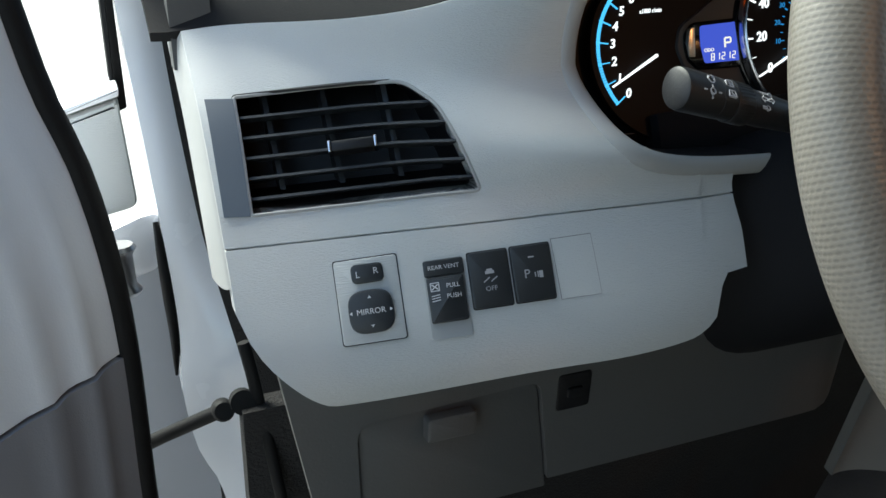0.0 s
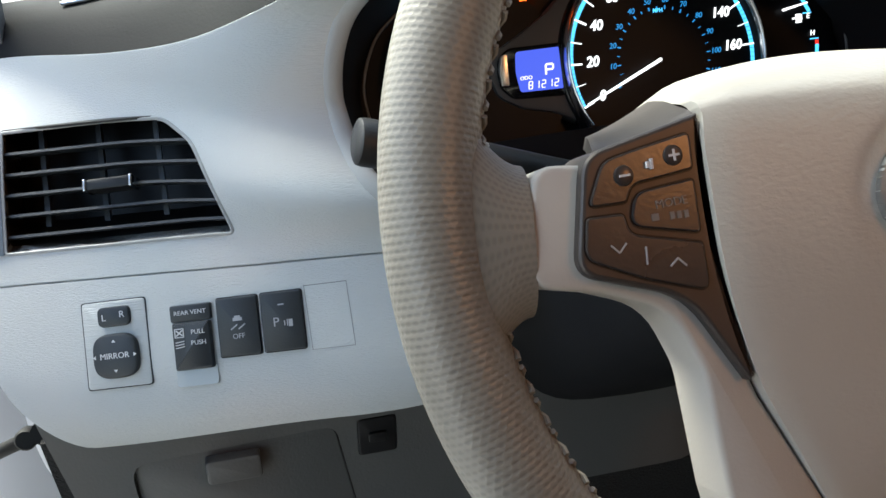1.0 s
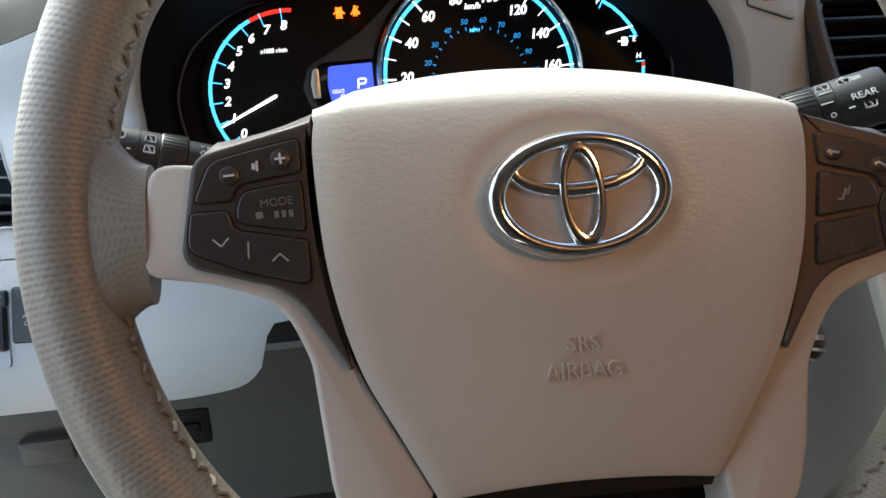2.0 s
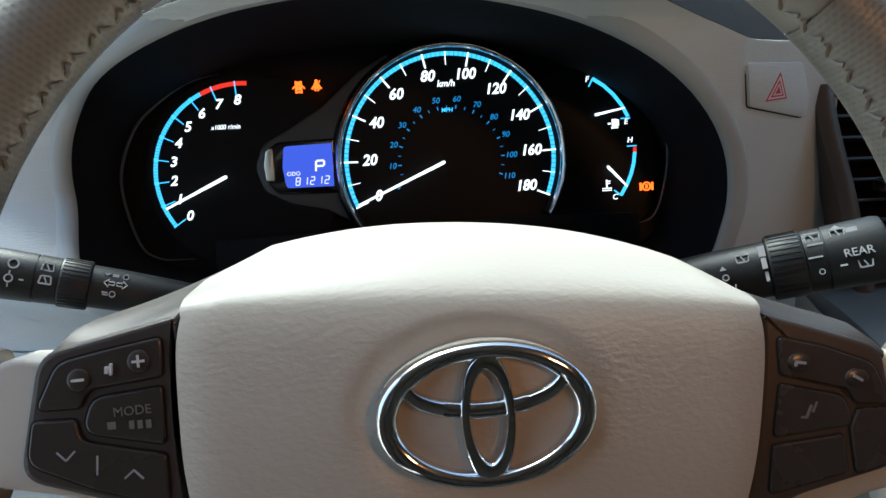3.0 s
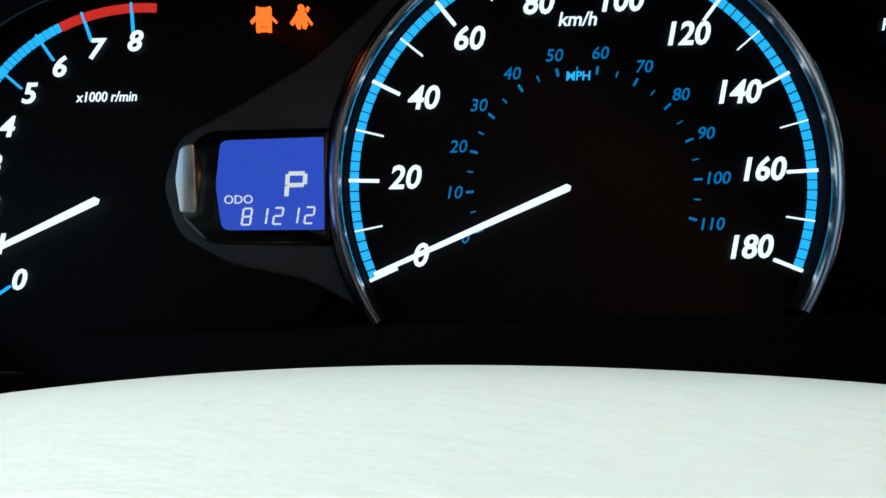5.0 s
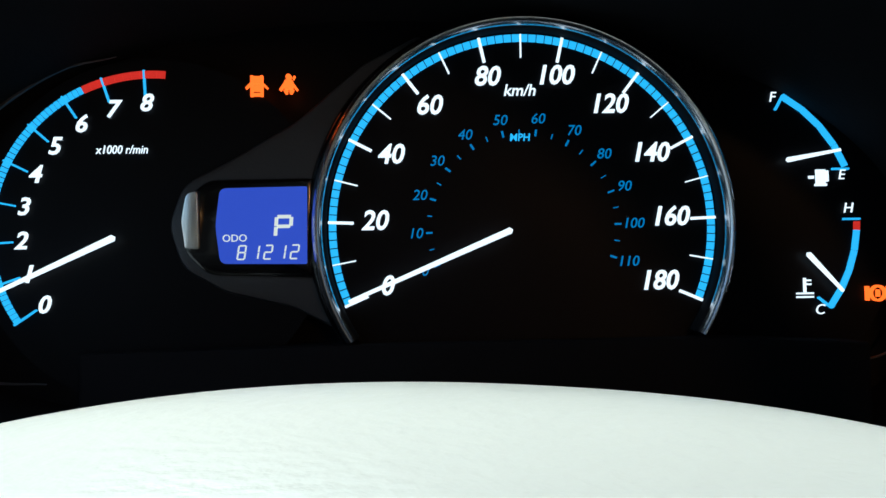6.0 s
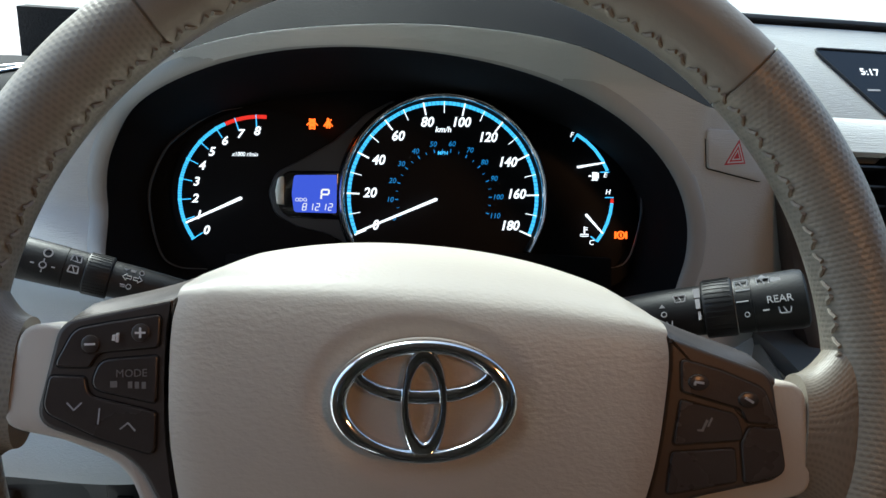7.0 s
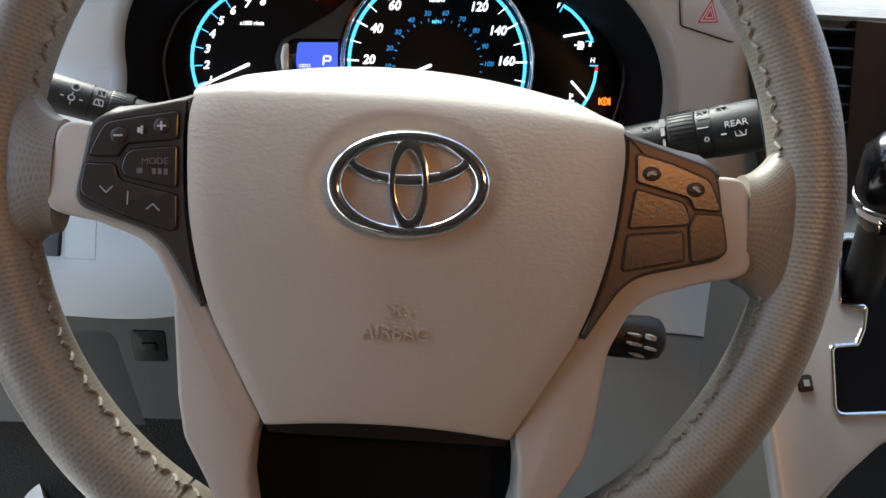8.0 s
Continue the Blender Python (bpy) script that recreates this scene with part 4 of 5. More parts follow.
def rim_section(name, a0, a1, mat, label, swell=0.0):
    """A stretch of the rim between two angles, with a UV map in metres."""
    bm = bmesh.new()
    uv = bm.loops.layers.uv.new("UVMap")
    steps, around = max(6, int((a1 - a0) / 1.5)), 28
    grid = []
    for i in range(steps + 1):
        a = radians(a0 + (a1 - a0) * i / steps)
        row = []
        for j in range(around):
            b = 2 * math.pi * j / around
            rr = RIM_R + (RIM_A + swell) * math.cos(b)
            row.append(bm.verts.new((RIM_X + rr * math.cos(a), RIM_U + rr * math.sin(a), RIM_Z + (RIM_N + swell) * math.sin(b))))
        grid.append(row)
    for i in range(steps):
        for j in range(around):
            f = bm.faces.new((grid[i][j], grid[i + 1][j], grid[i + 1][(j + 1) % around], grid[i][(j + 1) % around]))
            for lp, (ii, jj) in zip(f.loops, ((i, j), (i + 1, j), (i + 1, j + 1), (i, j + 1))):
                lp[uv].uv = (radians(a0 + (a1 - a0) * ii / steps) * RIM_R, jj / around * 0.108)
    bm.faces.new(grid[0][::-1])
    bm.faces.new(grid[-1])
    return part(name, bm, mat, wheel, label)


rim_section("rim_top", 48.4, 131.6, M_LEATHER, "smooth cream leather rim")
rim_section("rim_bottom", 238.4, 301.6, M_LEATHER, "smooth cream leather rim")
rim_section("rim_grip", 132, 238, M_PERF, "perforated cream leather grip")
rim_section("rim_grip", -58, 48, M_PERF, "perforated cream leather grip")
rim_section("rim_core", 0, 360, M_STITCH, "", -0.0014)
# stitches along the inner seam
bm = bmesh.new()
for k in range(180):
    a = radians(k * 2)
    r0 = RIM_R - RIM_A * 0.93
    t, rad = Vector((-math.sin(a), math.cos(a), 0)), Vector((math.cos(a), math.sin(a), 0))
    c = rad * r0 + Vector((RIM_X, RIM_U, RIM_Z + 0.0066))
    lean = t * 0.0018 + Vector((0, 0, 0.0020))
    if k % 2:
        lean = t * 0.0018 - Vector((0, 0, 0.0020))
    sweep([c - lean, c - rad * 0.0007, c + lean], circle(0.0011, 6), closed=False, bm=bm, normal=rad)
tagged(part("stitching", bm, M_STITCH, wheel, "row of thick thread stitches"), kind="stuff")

# airbag cover: front face, rolled over at the top to its back edge
PAD_PATH = [(0.0, -0.1135, -0.040), (0.05, -0.1125, -0.022), (0.10, -0.1095, -0.0168), (0.30, -0.060, -0.0125), (0.50, -0.015, -0.0095), (0.62, 0.0195, -0.0098), (0.70, 0.0362, -0.0120), (0.76, 0.0438, -0.0173), (0.82, 0.0503, -0.0275), (0.88, 0.0575, -0.0415), (0.95, 0.0630, -0.0600), (0.985, 0.0653, -0.0760), (1.0, 0.0640, -0.0850)]
PAD_HALF = [(-0.1165, 0.0550), (-0.1107, 0.0575), (-0.088, 0.0702), (-0.0616, 0.0844), (-0.0265, 0.0945), (0.0055, 0.0982), (0.030, 0.0985), (0.048, 0.0930), (0.060, 0.077), (0.0655, 0.062)]


def pad_point(u, v):
    su = u * 2 - 1
    yy = spline_at([(k, y) for k, y, _ in PAD_PATH], v)
    nn = spline_at([(k, n) for k, _, n in PAD_PATH], v)
    half = spline_at(PAD_HALF, yy)
    if v > 0.7:
        half = spline_at([(0.7, 0.0985), (0.80, 0.0976), (0.90, 0.0935), (1.0, 0.086)], v)
    s = math.copysign(1 - (1 - abs(su)) ** 1.3, su)
    edge = max(0, (abs(s) - 0.86) / 0.14)
    nn -= 0.0032 * s * s + 0.0014 * edge**2.2
    e = (yy / 0.0325) ** 2 + (half * s / 0.0435) ** 2
    nn -= 0.0030 * (1 - smoothstep(e, 0.55, 1.15))
    if v > 0.6:
        drop = smoothstep(v, 0.6, 1.0)
        yy -= drop * (0.0135 * abs(s) ** 2.2 + 0.004 * edge)
    if v < 0.25:
        yy += (0.25 - v) / 0.25 * (0.006 * (1 - s * s) - 0.002)
    return Vector((half * s, yy, nn))


bm = sheet(pad_point, 72, 84, (0, 0, -0.007))
pad = part("airbag_cover", bm, M_PAD, wheel, "cream grained airbag cover", smooth=60)
# dark gap behind the cover's sides
PAD_EDGE = [(h, y) for y, h in ((-0.1175, 0.0555), (-0.1107, 0.0587), (-0.088, 0.0715), (-0.0616, 0.0857), (-0.0265, 0.0960), (0.0055, 0.0998), (0.030, 0.1000))]
loop = [(-x, y) for x, y in reversed(PAD_EDGE)] + [(x, y) for x, y in PAD_EDGE]
part("hub_body", prism(loop, -0.060, -0.0255), M_BLACK, wheel, "black gap round the airbag cover")
lettering("SRS", 0.0088, M_PAD, pad, 0.0, -0.0560, -0.0123, depth=0.0009, name="embossed_mark")
lettering("AIRBAG", 0.0088, M_PAD, pad, 0.0, -0.0665, -0.0130, depth=0.0009, name="embossed_mark")


def ring_loop(cx, cy, a, b, n, count=72, wave=None):
    return [(cx + a * math.cos(t), cy + b * math.sin(t), n + (wave(t) if wave else 0)) for t in (2 * math.pi * k / count for k in range(count))]


badge = thing("badge", "", "")
badge.name = "badge"
for key in ("label", "category"):
    if key in badge:
        del badge[key]
badge.parent = wheel
badge.matrix_basis = Matrix.Translation((0.0008, 0.0008, 0)) @ Matrix.Rotation(radians(4.2), 4, "Z")
part("badge_dish", prism(superoval(0, 0, 0.0368, 0.0246, 2, 64), -0.0125, -0.0085, 0.0012), M_PAD, badge)
rounded_top = lambda w, h: [(-w, -0.004), (-w, 0.0)] + [(w * math.copysign(abs(math.cos(q)) ** 0.75, -math.cos(q)), h * math.sin(q) ** 0.8) for q in np.linspace(0.25, math.pi - 0.25, 9)] + [(w, 0.0), (w, -0.004)]
flat_top = lambda w, h: [(-w, -0.004), (-w, h * 0.45), (-w * 0.86, h * 0.8), (-w * 0.62, h), (0, h * 1.08), (w * 0.62, h), (w * 0.86, h * 0.8), (w, h * 0.45), (w, -0.004)]
part("chrome_oval", sweep(ring_loop(0, 0, 0.0329, 0.0211, -0.0082), lambda t: rounded_top(0.0034 + 0.0005 * math.cos(4 * math.pi * t), 0.0042)), M_CHROME, badge, smooth=60)
part("chrome_oval", sweep(ring_loop(0, 0.0116, 0.0258, 0.0098, -0.0082), lambda t: flat_top(0.0024 - 0.0006 * math.sin(2 * math.pi * t), 0.0033)), M_CHROME, badge, smooth=35)
part("chrome_oval", sweep(ring_loop(0, -0.0002, 0.0074, 0.0177, -0.0080), lambda t: flat_top(0.0025 - 0.0006 * math.cos(4 * math.pi * t), 0.0036)), M_CHROME, badge, smooth=35)

# spokes with their switch panels
def pad_edge(u0, u1, steps, gap=0.0009):
    """Points beside the airbag cover's left edge."""
    return [(-spline_at(PAD_HALF, u) - gap, u) for u in np.linspace(u0, u1, steps)]


SPOKE_TAIL = [(-0.0970, -0.1030), (-0.0930, -0.1215), (-0.0815, -0.1410), (-0.0700, -0.1650), (-0.0575, -0.1650), (-0.0625, -0.1400), (-0.0622, -0.1270), (-0.0605, -0.1165)] + pad_edge(-0.110, 0.016, 10)
SPOKE_L = [(-0.1050, 0.0225), (-0.1330, 0.0175), (-0.1590, 0.0190), (-0.1640, -0.0225), (-0.1385, -0.0262), (-0.1130, -0.0340), (-0.1025, -0.0575)] + SPOKE_TAIL
SPOKE_R = [(-0.1010, 0.0215), (-0.1320, 0.0165), (-0.1610, 0.0180), (-0.1665, -0.0285), (-0.1427, -0.0338), (-0.1120, -0.0440), (-0.1000, -0.0700)] + SPOKE_TAIL
SPOKE_ROUND = [0.003, 0.02, 0.010, 0.010, 0.02, 0.03, 0.03] + [0.012, 0.02, 0.02, 0.004, 0.004, 0.012, 0.008, 0.004] + [0] * (len(SPOKE_TAIL) - 8)
PANEL_L = [(-0.0995, 0.0330), (-0.1425, 0.0205), (-0.1480, -0.0195), (-0.1090, -0.0300), (-0.0885, -0.0612)] + pad_edge(-0.0595, 0.032, 9)
PANEL_R = [(-0.0995, 0.0325), (-0.1440, 0.0205), (-0.1522, -0.0215), (-0.1055, -0.0340), (-0.0880, -0.0637)] + pad_edge(-0.0612, 0.032, 9)
PANEL_ROUND = [0, 0.011, 0.009, 0.030, 0] + [0] * 9
KEYS_L = {
    "volume_key": ([(-0.1000, 0.0243), (-0.1180, 0.0200), (-0.1310, 0.0165), (-0.1370, 0.0020), (-0.1240, 0.0028), (-0.1215, 0.0085), (-0.0996, 0.0123)], [0.002, 0.01, 0.008, 0.002, 0.002, 0.006, 0.002]),
    "mode_key": ([(-0.0996, 0.0090), (-0.1205, 0.0056), (-0.1235, -0.0050), (-0.0986, -0.0088)], [0.0015, 0.006, 0.005, 0.0015]),
    "seek_key": ([(-0.1380, -0.0014), (-0.1252, -0.0009), (-0.1235, -0.0078), (-0.0982, -0.0121), (-0.0972, -0.0281), (-0.1190, -0.0226), (-0.1395, -0.0145)], [0.002, 0.002, 0.006, 0.002, 0.003, 0.01, 0.006]),
}
KEYS_L = {nm: ([(x * 1.04, y * 1.04 + 0.0008) for x, y in pts], turn) for nm, (pts, turn) in KEYS_L.items()}
KEYS_R = {
    "phone_key": ([(-0.1023, 0.0240), (-0.1190, 0.0205), (-0.1370, 0.0145), (-0.1438, 0.0003), (-0.1309, 0.0004), (-0.1280, 0.0055), (-0.1034, 0.0108)], [0.002, 0.01, 0.008, 0.002, 0.002, 0.005, 0.002]),
    "voice_key": ([(-0.1032, 0.0076), (-0.1262, 0.0032), (-0.1300, -0.0068), (-0.1012, -0.0107)], [0.0015, 0.005, 0.003, 0.0015]),
    "screen_key": ([(-0.1009, -0.0136), (-0.1264, -0.0103), (-0.1280, -0.0234), (-0.0997, -0.0305)], 0.0018),
    "end_key": ([(-0.1316, -0.0014), (-0.1440, -0.0012), (-0.1478, -0.0190), (-0.1312, -0.0243), (-0.1289, -0.0080)], [0.002, 0.002, 0.005, 0.002, 0.003]),
}


KEYS_R = {nm: ([(x * 1.022, y * 1.01) for x, y in pts], turn) for nm, (pts, turn) in KEYS_R.items()}


def spoke_flare(sx):
    """Leather that widens from the spoke's end into the rim."""
    bm = bmesh.new()
    uv = bm.loops.layers.uv.new("UVMap")
    x0 = 0.1600 if sx > 0 else 0.1625
    x1 = RIM_R - (RIM_X if sx > 0 else -RIM_X)
    rows, around = 16, 40
    grid = []
    for i in range(rows + 1):
        s = i / rows
        x = x0 + (x1 - x0) * s
        high, low, deep = 0.0232 + 0.053 * s**1.8, 0.0300 + 0.053 * s**1.8, 0.0136 + 0.0004 * s - 0.004 * s**3
        mid = -0.0345 - 0.0015 * s
        row = []
        for j in range(around):
            a = 2 * math.pi * j / around
            c, q = math.cos(a), math.sin(a)
            v = math.copysign(abs(q) ** 0.8, q) * (high if q > 0 else low)
            row.append(bm.verts.new((-sx * (x - 0.6 * v * v * s), v - 0.003, mid + deep * math.copysign(abs(c) ** 0.8, c))))
        grid.append(row)
    for i in range(rows):
        for j in range(around):
            f = bm.faces.new((grid[i][j], grid[i + 1][j], grid[i + 1][(j + 1) % around], grid[i][(j + 1) % around]))
            for lp, (ii, jj) in zip(f.loops, ((i, j), (i + 1, j), (i + 1, j + 1), (i, j + 1))):
                lp[uv].uv = (jj / around * 0.19, ii / rows * 0.042)
    bm.faces.new(grid[0][::-1])
    bm.faces.new(grid[-1])
    part("spoke_collar", bm, M_PERF, wheel, "perforated leather collar where spoke meets rim", smooth=60)


def panel_flange(sx):
    """The bronze panel's upper edge, rolled back beside the airbag cover."""
    def at(u, v):
        v *= 1 - 0.9 * smoothstep(u, 0.8, 1.0)
        p = pad_point(0.0, 0.715 + 0.25 * v)
        a = Vector((p.x - 0.0012, p.y + 0.0005 - 0.0050 * (1 - v), p.z - 0.0005 + 0.0012 * (1 - v)))
        q = v * math.pi / 2
        b = Vector((-0.1405 if sx > 0 else -0.1450, 0.0170 + 0.0100 * math.sin(q), -0.0173 - 0.0150 * (1 - math.cos(q))))
        m = a.lerp(b, u)
        m.z -= 0.004 * math.sin(math.pi * u) * v
        m.y -= 0.0015 * math.sin(math.pi * u)
        m.x *= sx
        return m
    return part("panel_top", sheet(at, 16, 14, (0, -0.004, -0.003)), M_BROWN, wheel, "dark bronze top of the switch panel", smooth=60)


for sx in (1, -1):
    panel_flange(sx)
    kx, ky, k0 = (1.04, 1.04, 0.0008) if sx == 1 else (1.022, 1.01, 0.0)
    placed = lambda quads: [(q[0] * kx, q[1] * ky + k0, *q[2:]) for q in quads]
    flip = lambda pts: [(sx * x, y) for x, y in pts]
    arm = part("spoke", prism(rounded(flip(SPOKE_L if sx == 1 else SPOKE_R), SPOKE_ROUND, 5), -0.046, -0.0218, 0.0024, seg=3), M_SPOKE, wheel, "cream plastic spoke")
    spoke_flare(sx)
    bez = part("switch_panel", prism(rounded(flip(PANEL_L if sx == 1 else PANEL_R), PANEL_ROUND, 6), -0.040, -0.0150, 0.0018, seg=3), M_BROWN, wheel, "dark bronze switch panel", smooth=14)
    bez.location.z = -0.0018
    for nm, (pts, turn) in (KEYS_L if sx == 1 else KEYS_R).items():
        part("key_gap", prism(offset_loop(rounded(flip(pts), turn, 5), 0.0007), -0.018, -0.01485), M_BLACK, bez)
        k = part(nm, prism(rounded(flip(pts), turn, 5), -0.018, -0.0138, 0.0006), M_BUTTON, bez, "dark bronze push key", smooth=12)
        n = -0.0138
        if nm == "volume_key":
            for bx, by in ((-0.1243, 0.0114), (-0.1065, 0.0170)):
                part("button", prism(superoval(bx * kx, by * ky + k0, 0.0036, 0.0036, 2, 24), n - 0.001, n + 0.0009, 0.0008), M_BUTTON, k)
            bars("mark", placed([(-0.1065, 0.0170, 0.0040, 0.0008, 0.1), (-0.1065, 0.0170, 0.0008, 0.0040, 0.1), (-0.1243, 0.0114, 0.0040, 0.0008, 0.1), (-0.1158, 0.0144, 0.0012, 0.0022, 0), (-0.1146, 0.0146, 0.0008, 0.0036, 0)]), M_PRINT, k, n, n + 0.0012)
        elif nm == "mode_key":
            lettering("MODE", 0.0042, M_PRINT_FAINT, k, -0.1128, 0.0025, n + 0.0001, turn=0.1)
            bars("mark", placed([(-0.1145, -0.0028, 0.0026, 0.0024, 0.1), (-0.1085, -0.0026, 0.0016, 0.0026, 0.1), (-0.1060, -0.0025, 0.0016, 0.0026, 0.1), (-0.1035, -0.0024, 0.0016, 0.0026, 0.1)]), M_PRINT_FAINT, k, n, n + 0.0002)
        elif nm == "seek_key":
            bars("mark", placed([(-0.1293, -0.0120, 0.0040, 0.0006, -0.75), (-0.1266, -0.0118, 0.0040, 0.0006, 0.85), (-0.1187, -0.0149, 0.0006, 0.0062, 0), (-0.1092, -0.0178, 0.0040, 0.0006, 0.75), (-0.1064, -0.0180, 0.0040, 0.0006, -0.75)]), M_PRINT_DIM, k, n, n + 0.0002)
        elif nm == "phone_key":
            for bx, by in ((0.1098, 0.0151), (0.1306, 0.0095)):
                part("button", prism(superoval(bx * kx, by * ky + k0, 0.0044, 0.0034, 2, 24), n - 0.001, n + 0.0010, 0.0009), M_BUTTON, k)
            bars("mark", placed([(0.1098, 0.0151, 0.0040, 0.0010, -0.1), (0.1080, 0.0145, 0.0010, 0.0014, 0), (0.1306, 0.0095, 0.0040, 0.0010, -0.5)]), M_PRINT_DIM, k, n, n + 0.0012)
        elif nm == "voice_key":
            bars("mark", placed([(0.1135, -0.0018, 0.0010, 0.0046, -0.4), (0.1155, -0.0005, 0.0008, 0.0040, -0.4), (0.1118, -0.0040, 0.0026, 0.0008, 0)]), M_PRINT_FAINT, k, n, n + 0.0002)
# hub behind the cover and the dark lower opening
part("lower_hub", prism(rounded([(-0.072, -0.104), (0.072, -0.104), (0.074, -0.172), (-0.074, -0.172)], 0.008), -0.085, -0.0475, 0.002), M_HOOD, wheel, "black hub below the airbag cover")
part("hub_cone", lathe([(-0.060, 0.046), (-0.075, 0.046), (-0.10, 0.044), (-0.13, 0.042)], 32), M_BLACK, wheel, "black hub behind the wheel")
# cruise lever on the lower right of the hub
bm = lathe([(0, 0.006), (0.055, 0.007), (0.062, 0.0100), (0.066, 0.0118), (0.088, 0.0124), (0.093, 0.0112), (0.0955, 0.0080)], 28)
bm.transform(axes_at((0.053, -0.067, -0.081), (0, 0.995, -0.1), (0.09, 0.1, 0.99)) @ Matrix.Diagonal((1.0, 0.85, 1, 1)))
cruise = part("cruise_lever", bm, M_BLACK, wheel, "short black cruise control lever")
bars("mark", [(0.128, -0.065, 0.0050, 0.0010, -0.1), (0.137, -0.066, 0.0030, 0.0024, -0.1), (0.128, -0.070, 0.0060, 0.0012, -0.1), (0.137, -0.072, 0.0040, 0.0012, -0.1), (0.130, -0.076, 0.0050, 0.0010, -0.1)], M_PRINT_DIM, cruise, -0.080, -0.0685)


# ---- steering column and stalks ----
col = thing("steering_column", "black plastic steering column cover behind the wheel", "steering column")
bm = bmesh.new()
loops = []
for t, w, h, dz in ((0.0, 0.056, 0.045, 0), (0.2, 0.064, 0.055, -0.008), (0.6, 0.084, 0.070, -0.028), (1.0, 0.090, 0.080, -0.040)):
    c = Vector((0, 0.105, 0.655)).lerp(Vector((0, 0.27, 0.585)), t) + Vector((0, 0, dz * 0.4))
    loops.append([bm.verts.new(c + Vector((x, 0.35 * z, z))) for x, z in superoval(0, 0, w, h, 2.8, 40)])
for a, b in zip(loops, loops[1:]):
    for i in range(40):
        bm.faces.new((a[i], a[(i + 1) % 40], b[(i + 1) % 40], b[i]))
bm.faces.new(loops[0][::-1])
bm.faces.new(loops[-1])
part("cover", bm, M_HOOD, col, smooth=60)


def stalk(name, root, tip, label, marks, girth=1.0, q=0.0):
    root, tip = Vector(root), Vector(tip)
    along = (tip - root).normalized()
    face = Vector((0, -0.75, 0.66))
    m = axes_at(root, along, face.cross(along))
    up = m.to_3x3() @ Vector((0, 0, 1))
    ob = thing(name, label, "stalk", m)
    length = (tip - root).length
    turn = Matrix.Rotation(math.pi / 2, 4, "Y")

    def piece(nm, prof, mat, note=""):
        bm = lathe(prof, 28)
        bm.transform(turn @ Matrix.Diagonal((1, 1, 1, 1)))
        for v in bm.verts:
            v.co.y *= girth
            v.co.z *= 0.82 * girth
        return part(nm, bm, mat, ob, note)
    k = length
    piece("shaft", [(0, 0.0085), (0.30 * k, 0.0105), (0.58 * k, 0.0130), ((0.665 + q) * k, 0.0132)], M_BLACK)
    piece("ring", [((0.667 + q) * k, 0.0146), ((0.672 + q) * k, 0.0152), ((0.750 + q) * k, 0.0153), ((0.755 + q) * k, 0.0147)], M_BLACK, "ribbed turning ring")
    piece("grip", [((0.757 + q) * k, 0.0143), ((0.820 + q * 0.6) * k, 0.0146), ((0.821 + q * 0.6) * k, 0.0143), ((0.824 + q * 0.6) * k, 0.0143), ((0.825 + q * 0.6) * k, 0.0148), (0.975 * k, 0.0153), (0.993 * k, 0.0146), (1.0 * k, 0.0120)], M_BLACK, "turning end of the stalk")
    for j in range(14):
        a = radians(20 + 10 * j)
        bm = prism(box(0.075 * k, 0.0007), 0, 0.0006)
        bm.transform(Matrix.Translation(((0.711 + q) * k, 0, 0)) @ Matrix.Rotation(a - math.pi / 2, 4, "X") @ Matrix.Translation((0, 0, 0.0150)))
        for v in bm.verts:
            v.co.y *= girth
            v.co.z *= 0.82 * girth
        part("rib", bm, M_BLACK, ob)
    for kind, x, y, w, h in marks:
        x += q if x < 0.70 else q * (0.8 if x < 0.82 else 0.4)
        y *= girth * (1 if along.x > 0 else -1)
        thick = curve_at([(0, 0.0085), (0.30, 0.0105), (0.58, 0.0130), (0.665, 0.0132), (0.667, 0.0152), (0.76, 0.0153), (0.762, 0.0143), (0.829, 0.0146), (0.83, 0.0148), (0.975, 0.0153)], x)
        n = 0.82 * girth * math.sqrt(max(0, thick**2 - (y / girth) ** 2)) + 0.0001
        cx = x * k
        if kind == "bar":
            bars("mark", [(cx, y, w, h, 0)], M_PRINT_DIM, ob, n - 0.0010, n + 0.0003)
        elif kind == "box":
            bars("mark", [(cx, y + h / 2, w, 0.0006, 0), (cx, y - h / 2, w * 0.7, 0.0006, 0), (cx - w * 0.45, y, 0.0006, h, 0.15), (cx + w * 0.45, y, 0.0006, h, -0.15), (cx, y, 0.0006, h * 0.8, 0.5)], M_PRINT_DIM, ob, n - 0.0010, n + 0.0003)
        elif kind == "ring":
            part("mark", arc_band(cx, y, w * 0.36, w * 0.52, 0, 2 * math.pi, n - 0.0010, n + 0.0003, 16, 0), M_PRINT_DIM, ob)
        elif kind == "arrow":
            d = math.copysign(1, w)
            line = [(0.5, 0), (0.05, 0.5), (0.05, 0.2), (-0.5, 0.2), (-0.5, -0.2), (0.05, -0.2), (0.05, -0.5)]
            part("mark", sweep([(cx + px * abs(w) * d, y + py * h, n) for px, py in line], circle(0.00026, 6)), M_PRINT, ob)
        elif kind == "peak":
            part("mark", prism([(cx - w / 2, y - h / 2), (cx + w / 2, y - h / 2), (cx, y + h / 2)], n - 0.0010, n + 0.0003), M_PRINT_DIM, ob)
        else:
            lettering(kind, h, M_PRINT_DIM, ob, x * k, y, n + 0.0002, depth=0.0006)
    return ob


